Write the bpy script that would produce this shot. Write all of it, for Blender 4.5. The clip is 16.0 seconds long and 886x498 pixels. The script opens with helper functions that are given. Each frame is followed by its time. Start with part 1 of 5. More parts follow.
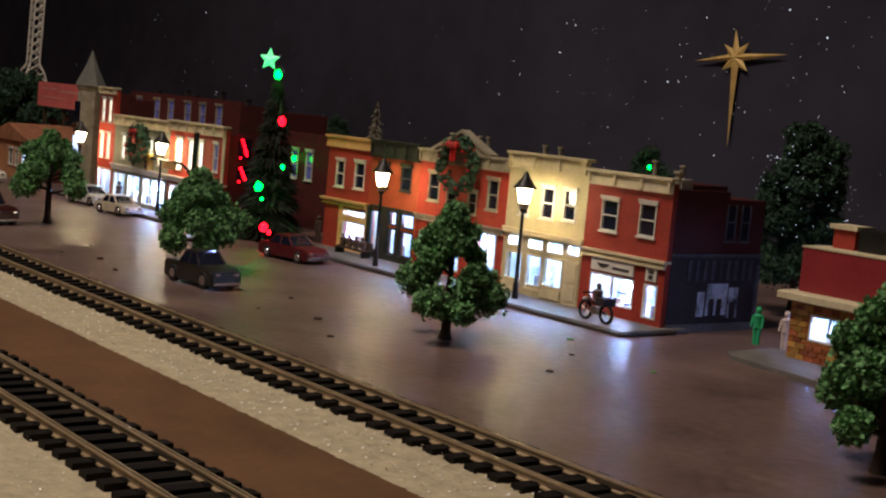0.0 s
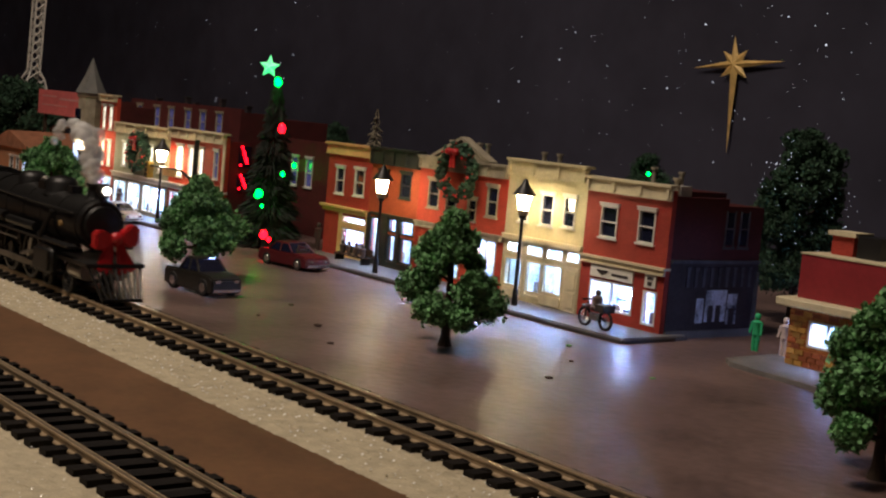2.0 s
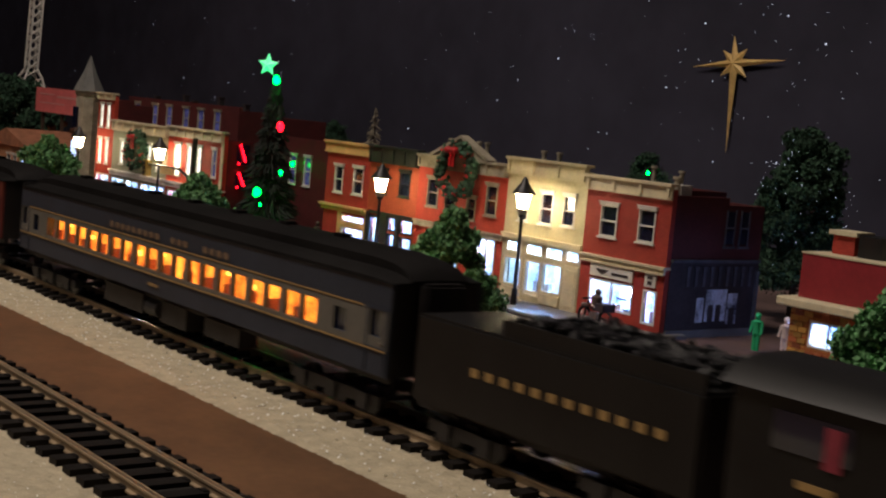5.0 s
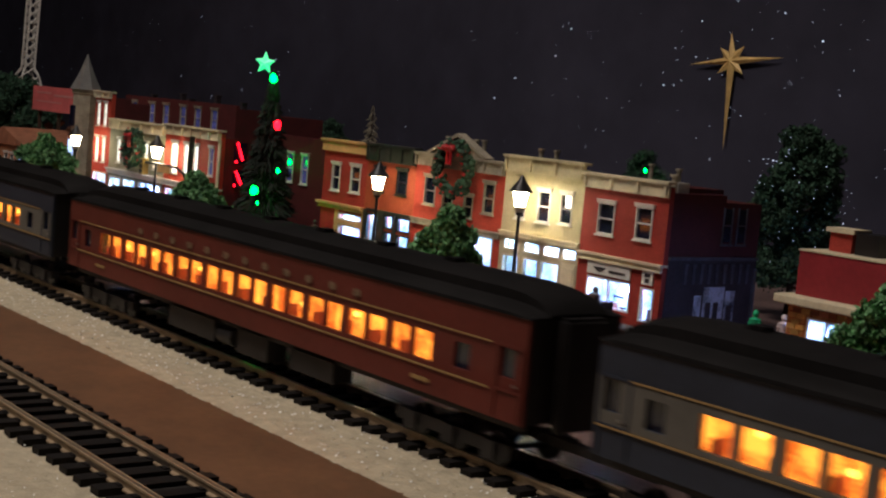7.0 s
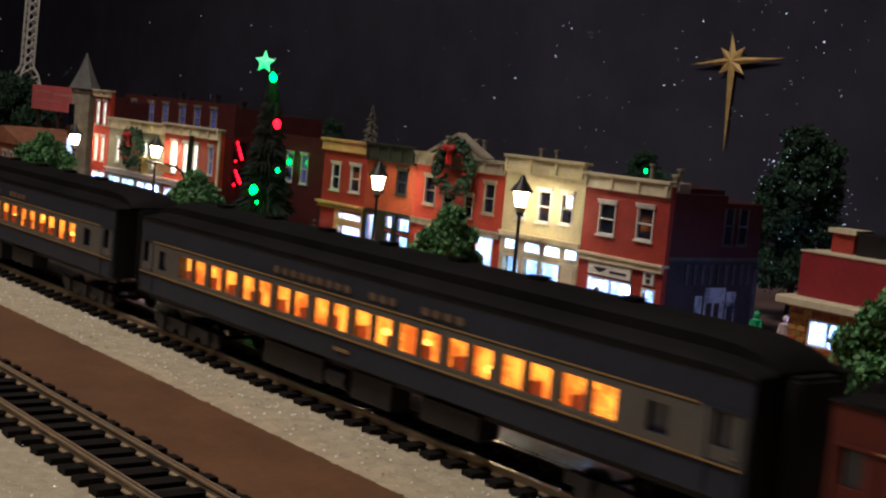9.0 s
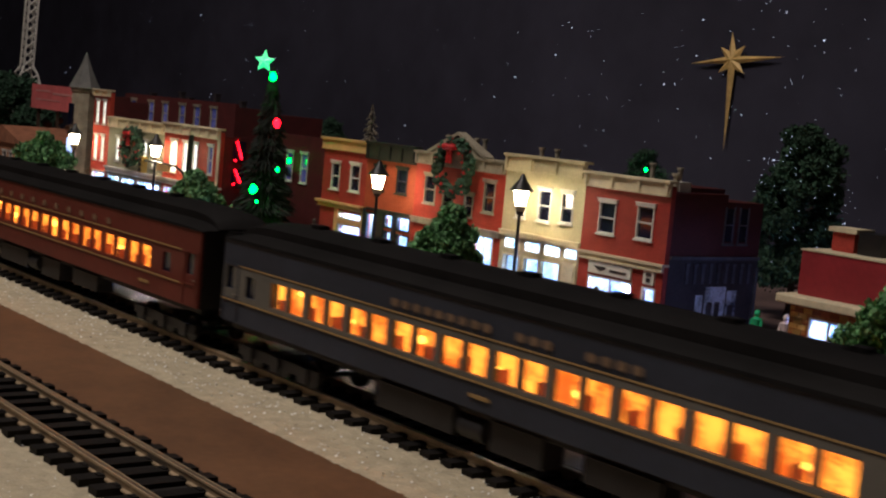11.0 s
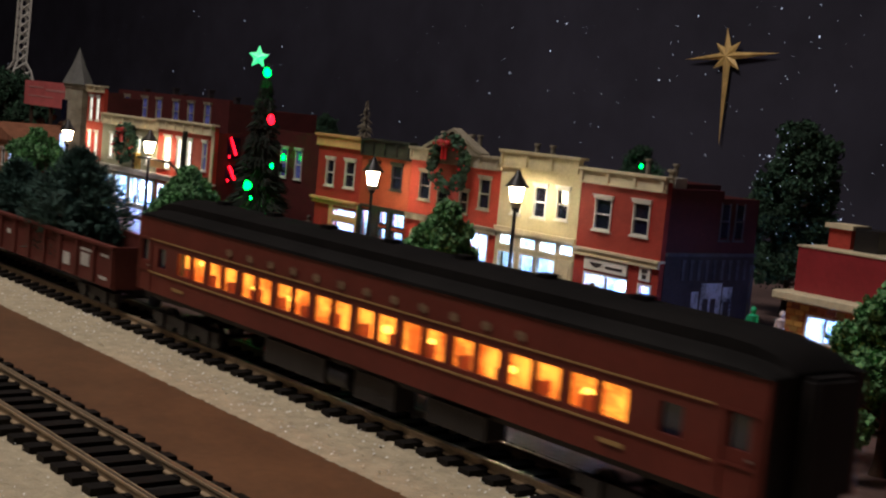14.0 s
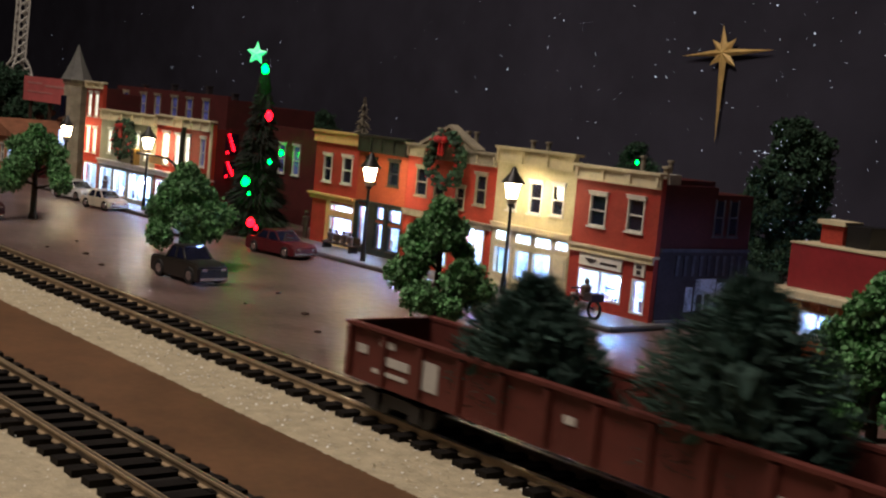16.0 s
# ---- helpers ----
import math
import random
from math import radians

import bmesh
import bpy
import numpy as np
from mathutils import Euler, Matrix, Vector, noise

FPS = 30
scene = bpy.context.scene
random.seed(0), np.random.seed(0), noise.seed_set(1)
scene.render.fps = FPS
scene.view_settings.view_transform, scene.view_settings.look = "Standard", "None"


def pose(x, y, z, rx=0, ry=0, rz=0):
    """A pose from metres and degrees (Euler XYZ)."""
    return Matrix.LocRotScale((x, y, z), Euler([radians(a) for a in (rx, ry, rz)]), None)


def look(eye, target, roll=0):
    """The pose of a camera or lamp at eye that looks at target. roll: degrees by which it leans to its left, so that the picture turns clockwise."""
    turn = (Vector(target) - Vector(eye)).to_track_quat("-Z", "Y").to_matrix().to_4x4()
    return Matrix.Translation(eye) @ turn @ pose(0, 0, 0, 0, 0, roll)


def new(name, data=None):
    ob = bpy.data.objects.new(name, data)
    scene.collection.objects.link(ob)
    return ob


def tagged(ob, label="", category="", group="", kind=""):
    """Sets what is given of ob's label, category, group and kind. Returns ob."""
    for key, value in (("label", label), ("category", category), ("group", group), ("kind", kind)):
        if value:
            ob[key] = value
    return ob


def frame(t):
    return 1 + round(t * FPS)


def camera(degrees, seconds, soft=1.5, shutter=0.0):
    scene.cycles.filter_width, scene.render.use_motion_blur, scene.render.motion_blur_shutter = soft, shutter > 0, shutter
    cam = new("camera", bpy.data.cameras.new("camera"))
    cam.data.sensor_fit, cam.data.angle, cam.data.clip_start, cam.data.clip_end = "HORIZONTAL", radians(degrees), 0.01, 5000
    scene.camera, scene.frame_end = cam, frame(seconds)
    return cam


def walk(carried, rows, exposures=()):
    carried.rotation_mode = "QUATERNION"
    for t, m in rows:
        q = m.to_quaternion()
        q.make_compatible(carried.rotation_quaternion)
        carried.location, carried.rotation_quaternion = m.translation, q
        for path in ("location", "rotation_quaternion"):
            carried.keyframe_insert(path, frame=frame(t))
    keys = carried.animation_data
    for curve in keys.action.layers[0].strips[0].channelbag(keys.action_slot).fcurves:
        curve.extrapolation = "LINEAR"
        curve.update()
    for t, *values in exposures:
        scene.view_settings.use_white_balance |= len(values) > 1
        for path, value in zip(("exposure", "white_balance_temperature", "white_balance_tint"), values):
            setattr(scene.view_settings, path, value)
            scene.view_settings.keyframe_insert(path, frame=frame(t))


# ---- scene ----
EXPO = [(0.0, 0.74, 6300, 10), (3.5, 0.74, 6250, 10), (6.5, 0.56, 5650, 10), (14.5, 0.56, 5650, 10), (16.0, 0.80, 6000, 10)]
cam = camera(36.8, 16.0, soft=2.2, shutter=0.45)
walk(cam, [
    (0.0, pose(-0.0000, -0.2289, 0.0898, 84.096, -5.176, 52.355)),
    (0.5, pose(0.0007, -0.2290, 0.0896, 84.186, -5.116, 52.379)),
    (1.0, pose(0.0010, -0.2293, 0.0900, 84.272, -5.129, 52.366)),
    (1.5, pose(0.0014, -0.2293, 0.0901, 84.347, -5.074, 52.367)),
    (2.0, pose(0.0014, -0.2296, 0.0901, 84.381, -5.109, 52.359)),
    (2.5, pose(0.0012, -0.2294, 0.0899, 84.416, -5.119, 52.347)),
    (3.0, pose(0.0013, -0.2293, 0.0900, 84.424, -5.089, 52.349)),
    (3.5, pose(0.0007, -0.2289, 0.0899, 84.371, -5.145, 52.331)),
    (4.0, pose(0.0016, -0.2296, 0.0899, 84.385, -5.129, 52.358)),
    (6.5, pose(-0.0061, -0.2261, 0.0888, 84.303, -5.304, 52.070)),
    (7.0, pose(-0.0011, -0.2281, 0.0896, 84.279, -5.124, 52.166)),
    (7.5, pose(-0.0040, -0.2266, 0.0890, 84.247, -5.172, 52.097)),
    (8.0, pose(-0.0060, -0.2259, 0.0886, 84.237, -5.293, 52.035)),
    (8.5, pose(-0.0025, -0.2273, 0.0892, 84.281, -5.154, 52.130)),
    (9.0, pose(-0.0034, -0.2271, 0.0891, 84.295, -5.264, 52.131)),
    (11.5, pose(-0.0038, -0.2268, 0.0890, 84.264, -5.207, 52.132)),
    (12.0, pose(-0.0011, -0.2283, 0.0893, 84.324, -5.229, 52.167)),
    (12.5, pose(-0.0046, -0.2266, 0.0889, 84.315, -5.360, 52.075)),
    (13.0, pose(-0.0066, -0.2258, 0.0882, 84.321, -5.430, 51.967)),
    (13.5, pose(-0.0041, -0.2269, 0.0891, 84.226, -5.342, 51.956)),
    (14.0, pose(-0.0061, -0.2257, 0.0887, 84.139, -5.219, 51.866)),
    (14.5, pose(-0.0070, -0.2251, 0.0885, 84.082, -5.316, 51.856)),
    (15.0, pose(-0.0065, -0.2257, 0.0884, 84.081, -5.364, 51.839)),
    (15.5, pose(-0.0011, -0.2279, 0.0893, 84.058, -5.254, 51.904)),
    (16.0, pose(-0.0014, -0.2279, 0.0895, 83.945, -5.259, 51.822)),
], exposures=EXPO)

# ---- room light ----
world = bpy.data.worlds.new("dark_room")
world.use_nodes = True
world.node_tree.nodes["Background"].inputs[0].default_value = (0.25, 0.28, 0.4, 1)
world.node_tree.nodes["Background"].inputs[1].default_value = 0.012
scene.world = world

S = 0.01          # all sizes below are centimetres of the model
G = -0.4          # top of the street, under the rail heads at 0


def run_of_train(t):
    """Way of the train in cm: 17.9 cm/s, quickening to 18.8, easing at the end."""
    a, b, c = min(t, 3.5), min(max(t - 3.5, 0), 3.0), min(max(t - 6.5, 0), 6.5)
    d = max(t - 13.0, 0)
    return 17.9 * a + 17.9 * b + .15 * b * b + 18.8 * c + 18.8 * d - .1 * d * d


def room_lamp(name, eye, target, size, watts, color):
    data = bpy.data.lights.new(name, "AREA")
    data.size, data.energy, data.color = size, watts, color
    lamp = new(name, data)
    lamp.matrix_world = look(eye, target)
    return lamp


room_lamp("ceiling_lamp", (-0.52, -0.42, 1.25), (-0.38, 0.05, 0), 0.5, 9.0, (1.0, 0.81, 0.64))


# ---- materials ----
def mat(name, color, rough=0.6, metal=0.0, vary=0.25, scale=120.0, bump=0.0, glow=0.0, glow_color=None,
        second=None, island=0.0, rand=0.0, alpha=1.0, coat=0.0, spec=0.5, lo=0.5, hi=1.0):
    m = bpy.data.materials.new(name)
    m.use_nodes = True
    nt = m.node_tree
    b = nt.nodes["Principled BSDF"]
    L = nt.links.new
    co = nt.nodes.new("ShaderNodeTexCoord")
    n1 = nt.nodes.new("ShaderNodeTexNoise")
    n1.inputs["Scale"].default_value, n1.inputs["Detail"].default_value = scale, 6
    n2 = nt.nodes.new("ShaderNodeTexNoise")
    n2.inputs["Scale"].default_value, n2.inputs["Detail"].default_value = scale * 9, 3
    L(co.outputs["Object"], n1.inputs["Vector"])
    L(co.outputs["Object"], n2.inputs["Vector"])
    add = nt.nodes.new("ShaderNodeMath")
    add.operation = "MULTIPLY_ADD"
    L(n2.outputs["Fac"], add.inputs[0])
    add.inputs[1].default_value = 0.5
    L(n1.outputs["Fac"], add.inputs[2])
    ramp = nt.nodes.new("ShaderNodeMapRange")
    ramp.inputs[1].default_value, ramp.inputs[2].default_value = lo, hi
    L(add.outputs[0], ramp.inputs[0])
    mix = nt.nodes.new("ShaderNodeMix")
    mix.data_type = "RGBA"
    c2 = second or tuple(min(1, c * (1 + vary)) for c in color)
    c1 = tuple(c * (1 - vary) for c in color)
    mix.inputs[6].default_value, mix.inputs[7].default_value = (*c1, 1), (*c2, 1)
    L(ramp.outputs[0], mix.inputs[0])
    out = mix.outputs[2]
    if island or rand:
        hsv = nt.nodes.new("ShaderNodeHueSaturation")
        src = nt.nodes.new("ShaderNodeNewGeometry" if island else "ShaderNodeObjectInfo")
        mr = nt.nodes.new("ShaderNodeMapRange")
        amount = island or rand
        mr.inputs[3].default_value, mr.inputs[4].default_value = 1 - amount, 1 + amount
        L(src.outputs["Random Per Island" if island else "Random"], mr.inputs[0])
        L(mr.outputs[0], hsv.inputs["Value"])
        L(out, hsv.inputs["Color"])
        out = hsv.outputs[0]
    L(out, b.inputs["Base Color"])
    b.inputs["Roughness"].default_value = rough
    b.inputs["Metallic"].default_value = metal
    b.inputs["Specular IOR Level"].default_value = spec
    b.inputs["Coat Weight"].default_value = coat
    b.inputs["Alpha"].default_value = alpha
    if bump:
        bm_ = nt.nodes.new("ShaderNodeBump")
        bm_.inputs["Strength"].default_value, bm_.inputs["Distance"].default_value = bump, 0.0004
        L(n2.outputs["Fac"], bm_.inputs["Height"])
        L(bm_.outputs[0], b.inputs["Normal"])
    if glow:
        b.inputs["Emission Strength"].default_value = glow
        if glow_color is None:
            L(out, b.inputs["Emission Color"])
        else:
            b.inputs["Emission Color"].default_value = (*glow_color, 1)
    return m


def brick_mat(name, color, mortar, size=0.0022):
    """Fine cast brick courses with a mottled face."""
    m = mat(name, color, 0.75, vary=0.22, scale=90, bump=0.15)
    nt = m.node_tree
    b = nt.nodes["Principled BSDF"]
    co = nt.nodes.new("ShaderNodeTexCoord")
    sep = nt.nodes.new("ShaderNodeSeparateXYZ")
    com = nt.nodes.new("ShaderNodeCombineXYZ")
    sm = nt.nodes.new("ShaderNodeMath")
    nt.links.new(co.outputs["Object"], sep.inputs[0])
    nt.links.new(sep.outputs[0], sm.inputs[0])
    nt.links.new(sep.outputs[1], sm.inputs[1])
    nt.links.new(sm.outputs[0], com.inputs[0])
    nt.links.new(sep.outputs[2], com.inputs[1])
    br = nt.nodes.new("ShaderNodeTexBrick")
    nt.links.new(com.outputs[0], br.inputs["Vector"])
    br.inputs["Scale"].default_value = 1.0
    br.inputs["Brick Width"].default_value, br.inputs["Row Height"].default_value = size, size * 0.4
    br.inputs["Mortar Size"].default_value = size * 0.05
    br.inputs["Color1"].default_value, br.inputs["Color2"].default_value = (1, 1, 1, 1), (0.78, 0.74, 0.72, 1)
    br.inputs["Mortar"].default_value = (*mortar, 1)
    mul = nt.nodes.new("ShaderNodeMix")
    mul.data_type, mul.blend_type = "RGBA", "MULTIPLY"
    mul.inputs[0].default_value = 0.8
    old = b.inputs["Base Color"].links[0].from_socket
    nt.links.new(old, mul.inputs[6])
    nt.links.new(br.outputs[0], mul.inputs[7])
    nt.links.new(mul.outputs[2], b.inputs["Base Color"])
    return m


M_STREET = mat("street_paint", (0.150, 0.098, 0.088), 0.43, vary=0.42, scale=24, bump=0.8, spec=0.5)
M_BOARD = mat("brown_board", (0.15, 0.075, 0.034), 0.6, vary=0.25, scale=40, bump=0.2)
M_BALLAST = mat("pale_ballast", (0.52, 0.45, 0.31), 0.75, vary=0.2, scale=200, bump=0.5)
M_BED = mat("dark_track_bed", (0.014, 0.011, 0.009), 0.8, vary=0.4, scale=160, bump=0.6)
M_GLINT = mat("ballast_glint", (0.95, 0.92, 0.85), 0.12, metal=0.0, vary=0.1)
M_TIE = mat("black_tie", (0.010, 0.008, 0.007), 0.7, vary=0.4, scale=200, bump=0.3, rand=0.3, spec=0.2)
M_RAIL = mat("tarnished_rail", (0.42, 0.31, 0.19), 0.42, metal=0.12, vary=0.3, scale=60)
M_RAILHEAD = mat("polished_railhead", (0.50, 0.41, 0.31), 0.33, metal=0.9, vary=0.2, scale=80)
M_BACK = mat("night_backdrop", (0.046, 0.045, 0.066), 0.95, vary=0.3, scale=3, spec=0.1)
M_STARS = mat("star_speck", (0.7, 0.75, 0.9), 0.5, glow=0.6, glow_color=(0.75, 0.82, 1.0))
M_GOLD = mat("gold_foil", (0.80, 0.52, 0.19), 0.42, metal=0.12, vary=0.35, scale=80, bump=0.3)
M_RED = brick_mat("red_brick", (0.42, 0.045, 0.028), (0.62, 0.5, 0.45))
M_ORANGE = brick_mat("orange_brick", (0.42, 0.085, 0.028), (0.7, 0.6, 0.5))
M_VERM = brick_mat("vermilion_brick", (0.52, 0.06, 0.03), (0.7, 0.6, 0.5))
M_CREAM = mat("cream_stucco", (0.60, 0.53, 0.32), 0.7, vary=0.2, scale=70, bump=0.3)
M_CREAMTRIM = mat("cream_trim", (0.70, 0.62, 0.42), 0.6, vary=0.18, scale=100, bump=0.1)
M_TAN = mat("tan_trim", (0.66, 0.43, 0.17), 0.6, vary=0.18, scale=100, bump=0.1)
M_STONE = mat("weathered_stone", (0.34, 0.30, 0.22), 0.8, vary=0.35, scale=140, bump=0.4)
M_GREY = mat("sage_grey_wall", (0.28, 0.28, 0.20), 0.75, vary=0.2, scale=90, bump=0.2)
M_DARKTRIM = mat("dark_green_trim", (0.025, 0.03, 0.025), 0.5, vary=0.3, scale=120)
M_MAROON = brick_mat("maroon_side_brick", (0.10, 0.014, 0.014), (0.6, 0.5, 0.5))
M_SOOT = mat("painted_dark_wall", (0.035, 0.026, 0.030), 0.7, vary=0.5, scale=60, bump=0.2)
M_ROOF = mat("black_tar_roof", (0.012, 0.012, 0.013), 0.9, vary=0.3, scale=100)
M_WHITE = mat("white_frame", (0.72, 0.70, 0.64), 0.55, vary=0.12, scale=150)
M_GLASS = mat("dark_window_glass", (0.01, 0.012, 0.03), 0.06, vary=0.3, scale=60, spec=0.8)
M_SHOP = mat("led_lit_interior", (0.07, 0.15, 0.38), 0.6, glow=1.5, vary=0.4, scale=120, second=(0.26, 0.37, 0.48), lo=0.52, hi=0.82)
M_SHOPBLUE = mat("blue_lit_interior", (0.26, 0.38, 0.98), 0.6, glow=1.2, vary=0.35, scale=80, second=(0.75, 0.85, 1.0))
M_LED = mat("led_strip", (0.7, 0.8, 1.0), 0.5, glow=215, glow_color=(0.32, 0.48, 1.0), vary=0.02)
M_WARMWIN = mat("warm_lit_window", (1.0, 0.80, 0.64), 0.6, glow=1.25, vary=0.3, scale=160)
# dim panes get a faint violet glow of their own, with no lamp behind
M_DUSK = mat("dim_violet_window", (0.10, 0.10, 0.28), 0.2, glow=0.14, vary=0.5, scale=90)
M_WALK = mat("grey_pavement", (0.17, 0.16, 0.155), 0.6, vary=0.25, scale=90, bump=0.2)
M_KERB = mat("dark_kerb", (0.06, 0.055, 0.055), 0.6, vary=0.3, scale=90)
M_BLACK = mat("black_enamel", (0.012, 0.012, 0.013), 0.4, vary=0.3, scale=100)
M_LEDBULB = mat("led_bulb", (0.8, 0.88, 1.0), 0.5, glow=420, glow_color=(0.40, 0.52, 1.0), vary=0.02)
M_LAMPGLOW = mat("lit_lamp_glass", (1, 0.8, 0.5), 0.4, glow=46, glow_color=(1.0, 0.76, 0.42), vary=0.02)
M_LEAF = mat("foam_foliage", (0.14, 0.32, 0.125), 0.7, vary=0.4, scale=90, island=0.55)
M_LEAF2 = mat("deep_foliage", (0.03, 0.075, 0.04), 0.75, vary=0.4, scale=90, island=0.55)
M_NEEDLE = mat("fir_needles", (0.007, 0.014, 0.008), 0.75, vary=0.4, scale=130, island=0.4)
M_SPRUCE = mat("spruce_bundle", (0.038, 0.085, 0.068), 0.85, vary=0.4, scale=130, island=0.4)
M_BARK = mat("brown_trunk", (0.05, 0.03, 0.018), 0.8, vary=0.35, scale=160, bump=0.4)
M_REDBOW = mat("red_ribbon", (0.52, 0.015, 0.02), 0.35, vary=0.25, scale=60, coat=0.3)
M_BULBRED = mat("red_bulb", (0.4, 0.005, 0.01), 0.3, glow=6, glow_color=(1, 0.002, 0.008))
M_BULBGREEN = mat("green_bulb", (0.01, 0.3, 0.04), 0.3, glow=9, glow_color=(0.002, 1, 0.04))
M_GREENMAIN = mat("bright_green_bulb", (0.01, 0.3, 0.04), 0.3, glow=12, glow_color=(0.002, 1, 0.02))
M_PALESTAR = mat("pale_star", (0.55, 0.75, 0.6), 0.4, glow=0.75, glow_color=(0.05, 0.9, 0.28), vary=0.3, scale=200)
M_TUSCAN = mat("tuscan_red_paint", (0.155, 0.030, 0.020), 0.45, vary=0.2, scale=40, coat=0.1)
M_NAVY = mat("navy_grey_paint", (0.034, 0.042, 0.062), 0.45, vary=0.2, scale=40)
M_BAND = mat("pale_grey_band", (0.16, 0.15, 0.125), 0.5, vary=0.2, scale=40)
M_CARROOF = mat("sooty_car_roof", (0.008, 0.0072, 0.007), 0.6, vary=0.5, scale=50, spec=0.16)
M_STRIPE = mat("gold_stripe", (0.42, 0.27, 0.10), 0.45, vary=0.15)
M_FADED = mat("faded_gold_marking", (0.30, 0.20, 0.12), 0.5, vary=0.3, scale=400)
M_AMBER = mat("amber_cabin_light", (0.80, 0.11, 0.004), 0.4, glow=2.25, vary=0.5, scale=120, second=(1.0, 0.29, 0.02), lo=0.62, hi=0.86)
M_CABINBULB = mat("yellow_cabin_bulb", (1.0, 0.6, 0.1), 0.4, glow=3.5, glow_color=(1.0, 0.50, 0.05), vary=0.02)
M_CLEAR = mat("clear_pane", (0.5, 0.35, 0.2), 0.08, vary=0.1, alpha=0.12)
M_SEAT = mat("brown_seat", (0.34, 0.09, 0.018), 0.7, vary=0.3)
M_UNDER = mat("dark_underframe", (0.018, 0.016, 0.016), 0.55, vary=0.4, scale=120)
M_STEEL = mat("worn_steel", (0.42, 0.40, 0.37), 0.35, metal=0.85, vary=0.3, scale=120)
M_LOCO = mat("black_locomotive_paint", (0.010, 0.0095, 0.009), 0.42, vary=0.45, scale=60, bump=0.08, spec=0.5)
M_ROD = mat("dull_oily_steel", (0.16, 0.14, 0.12), 0.35, metal=0.7, vary=0.4, scale=120)
M_WHEEL = mat("oily_black_wheel", (0.03, 0.03, 0.032), 0.35, metal=0.4, vary=0.3, scale=120)
M_COAL = mat("coal", (0.012, 0.012, 0.013), 0.35, vary=0.5, scale=300, bump=0.8)
M_HEAD = mat("lit_headlight", (1, 0.9, 0.75), 0.3, glow=3.2, glow_color=(1, 0.88, 0.7))
M_GONDOLA = mat("oxide_red_paint", (0.13, 0.03, 0.022), 0.6, vary=0.25, scale=60, bump=0.1)
M_LETTER = mat("pale_marking", (0.62, 0.60, 0.55), 0.6, vary=0.15)
M_STEAM = bpy.data.materials.new("white_steam")
M_STEAM.use_nodes = True
nt = M_STEAM.node_tree
nt.nodes.remove(nt.nodes["Principled BSDF"])
d_, t_, c_ = nt.nodes.new("ShaderNodeBsdfDiffuse"), nt.nodes.new("ShaderNodeBsdfTranslucent"), nt.nodes.new("ShaderNodeBsdfTransparent")
d_.inputs[0].default_value = t_.inputs[0].default_value = (0.98, 0.97, 0.95, 1)
m1, m2 = nt.nodes.new("ShaderNodeMixShader"), nt.nodes.new("ShaderNodeMixShader")
nz = nt.nodes.new("ShaderNodeTexNoise")
nz.inputs["Scale"].default_value = 130
mr = nt.nodes.new("ShaderNodeMapRange")
mr.inputs[1].default_value, mr.inputs[2].default_value, mr.inputs[3].default_value, mr.inputs[4].default_value = 0.35, 0.7, 0.05, 0.75
m1.inputs[0].default_value = 0.5
for a_, b_ in ((d_.outputs[0], m1.inputs[1]), (t_.outputs[0], m1.inputs[2]), (c_.outputs[0], m2.inputs[1]), (m1.outputs[0], m2.inputs[2]),
               (nz.outputs["Fac"], mr.inputs[0]), (mr.outputs[0], m2.inputs[0]), (m2.outputs[0], nt.nodes["Material Output"].inputs[0])):
    nt.links.new(a_, b_)
M_TYRE = mat("rubber_tyre", (0.012, 0.012, 0.012), 0.7, vary=0.3)
M_CHROME = mat("chrome", (0.7, 0.7, 0.7), 0.18, metal=1.0, vary=0.1)
M_SKIN = mat("painted_figure", (0.10, 0.07, 0.055), 0.6, vary=0.3, scale=300)
M_MINT = mat("green_painted_figure", (0.04, 0.50, 0.22), 0.6, vary=0.2, scale=300)
M_PALEFIG = mat("white_painted_figure", (0.72, 0.60, 0.60), 0.6, vary=0.2, scale=300)


# ---- mesh helpers (centimetres) ----
def box(bm, x0, x1, y0, y1, z0, z1):
    v = [bm.verts.new(c) for c in ((x0, y0, z0), (x1, y0, z0), (x1, y1, z0), (x0, y1, z0),
                                   (x0, y0, z1), (x1, y0, z1), (x1, y1, z1), (x0, y1, z1))]
    for f in ((3, 2, 1, 0), (4, 5, 6, 7), (0, 1, 5, 4), (1, 2, 6, 5), (2, 3, 7, 6), (3, 0, 4, 7)):
        bm.faces.new([v[i] for i in f])
    return v


def loft(bm, rings, caps=True):
    """Skin a list of equal-length rings of points."""
    vs = [[bm.verts.new(c) for c in r] for r in rings]
    n = len(rings[0])
    for a, b in zip(vs, vs[1:]):
        for i in range(n):
            bm.faces.new((a[i], a[(i + 1) % n], b[(i + 1) % n], b[i]))
    if caps:
        bm.faces.new(vs[0][::-1])
        bm.faces.new(vs[-1])
    return vs


def tube(bm, a, b, r0, r1=None, seg=10):
    r1 = r0 if r1 is None else r1
    a, b = Vector(a), Vector(b)
    q = (b - a).to_track_quat("Z", "Y")
    rings = []
    for c, r in ((a, r0), (b, r1)):
        rings.append([c + q @ Vector((r * math.cos(2 * math.pi * i / seg), r * math.sin(2 * math.pi * i / seg), 0)) for i in range(seg)])
    loft(bm, rings)


def turned(bm, c, profile, seg=14):
    """A shape turned about the vertical through c, from (radius, height) pairs."""
    loft(bm, [[(c[0] + r * math.cos(2 * math.pi * i / seg), c[1] + r * math.sin(2 * math.pi * i / seg), c[2] + z) for i in range(seg)] for r, z in profile])


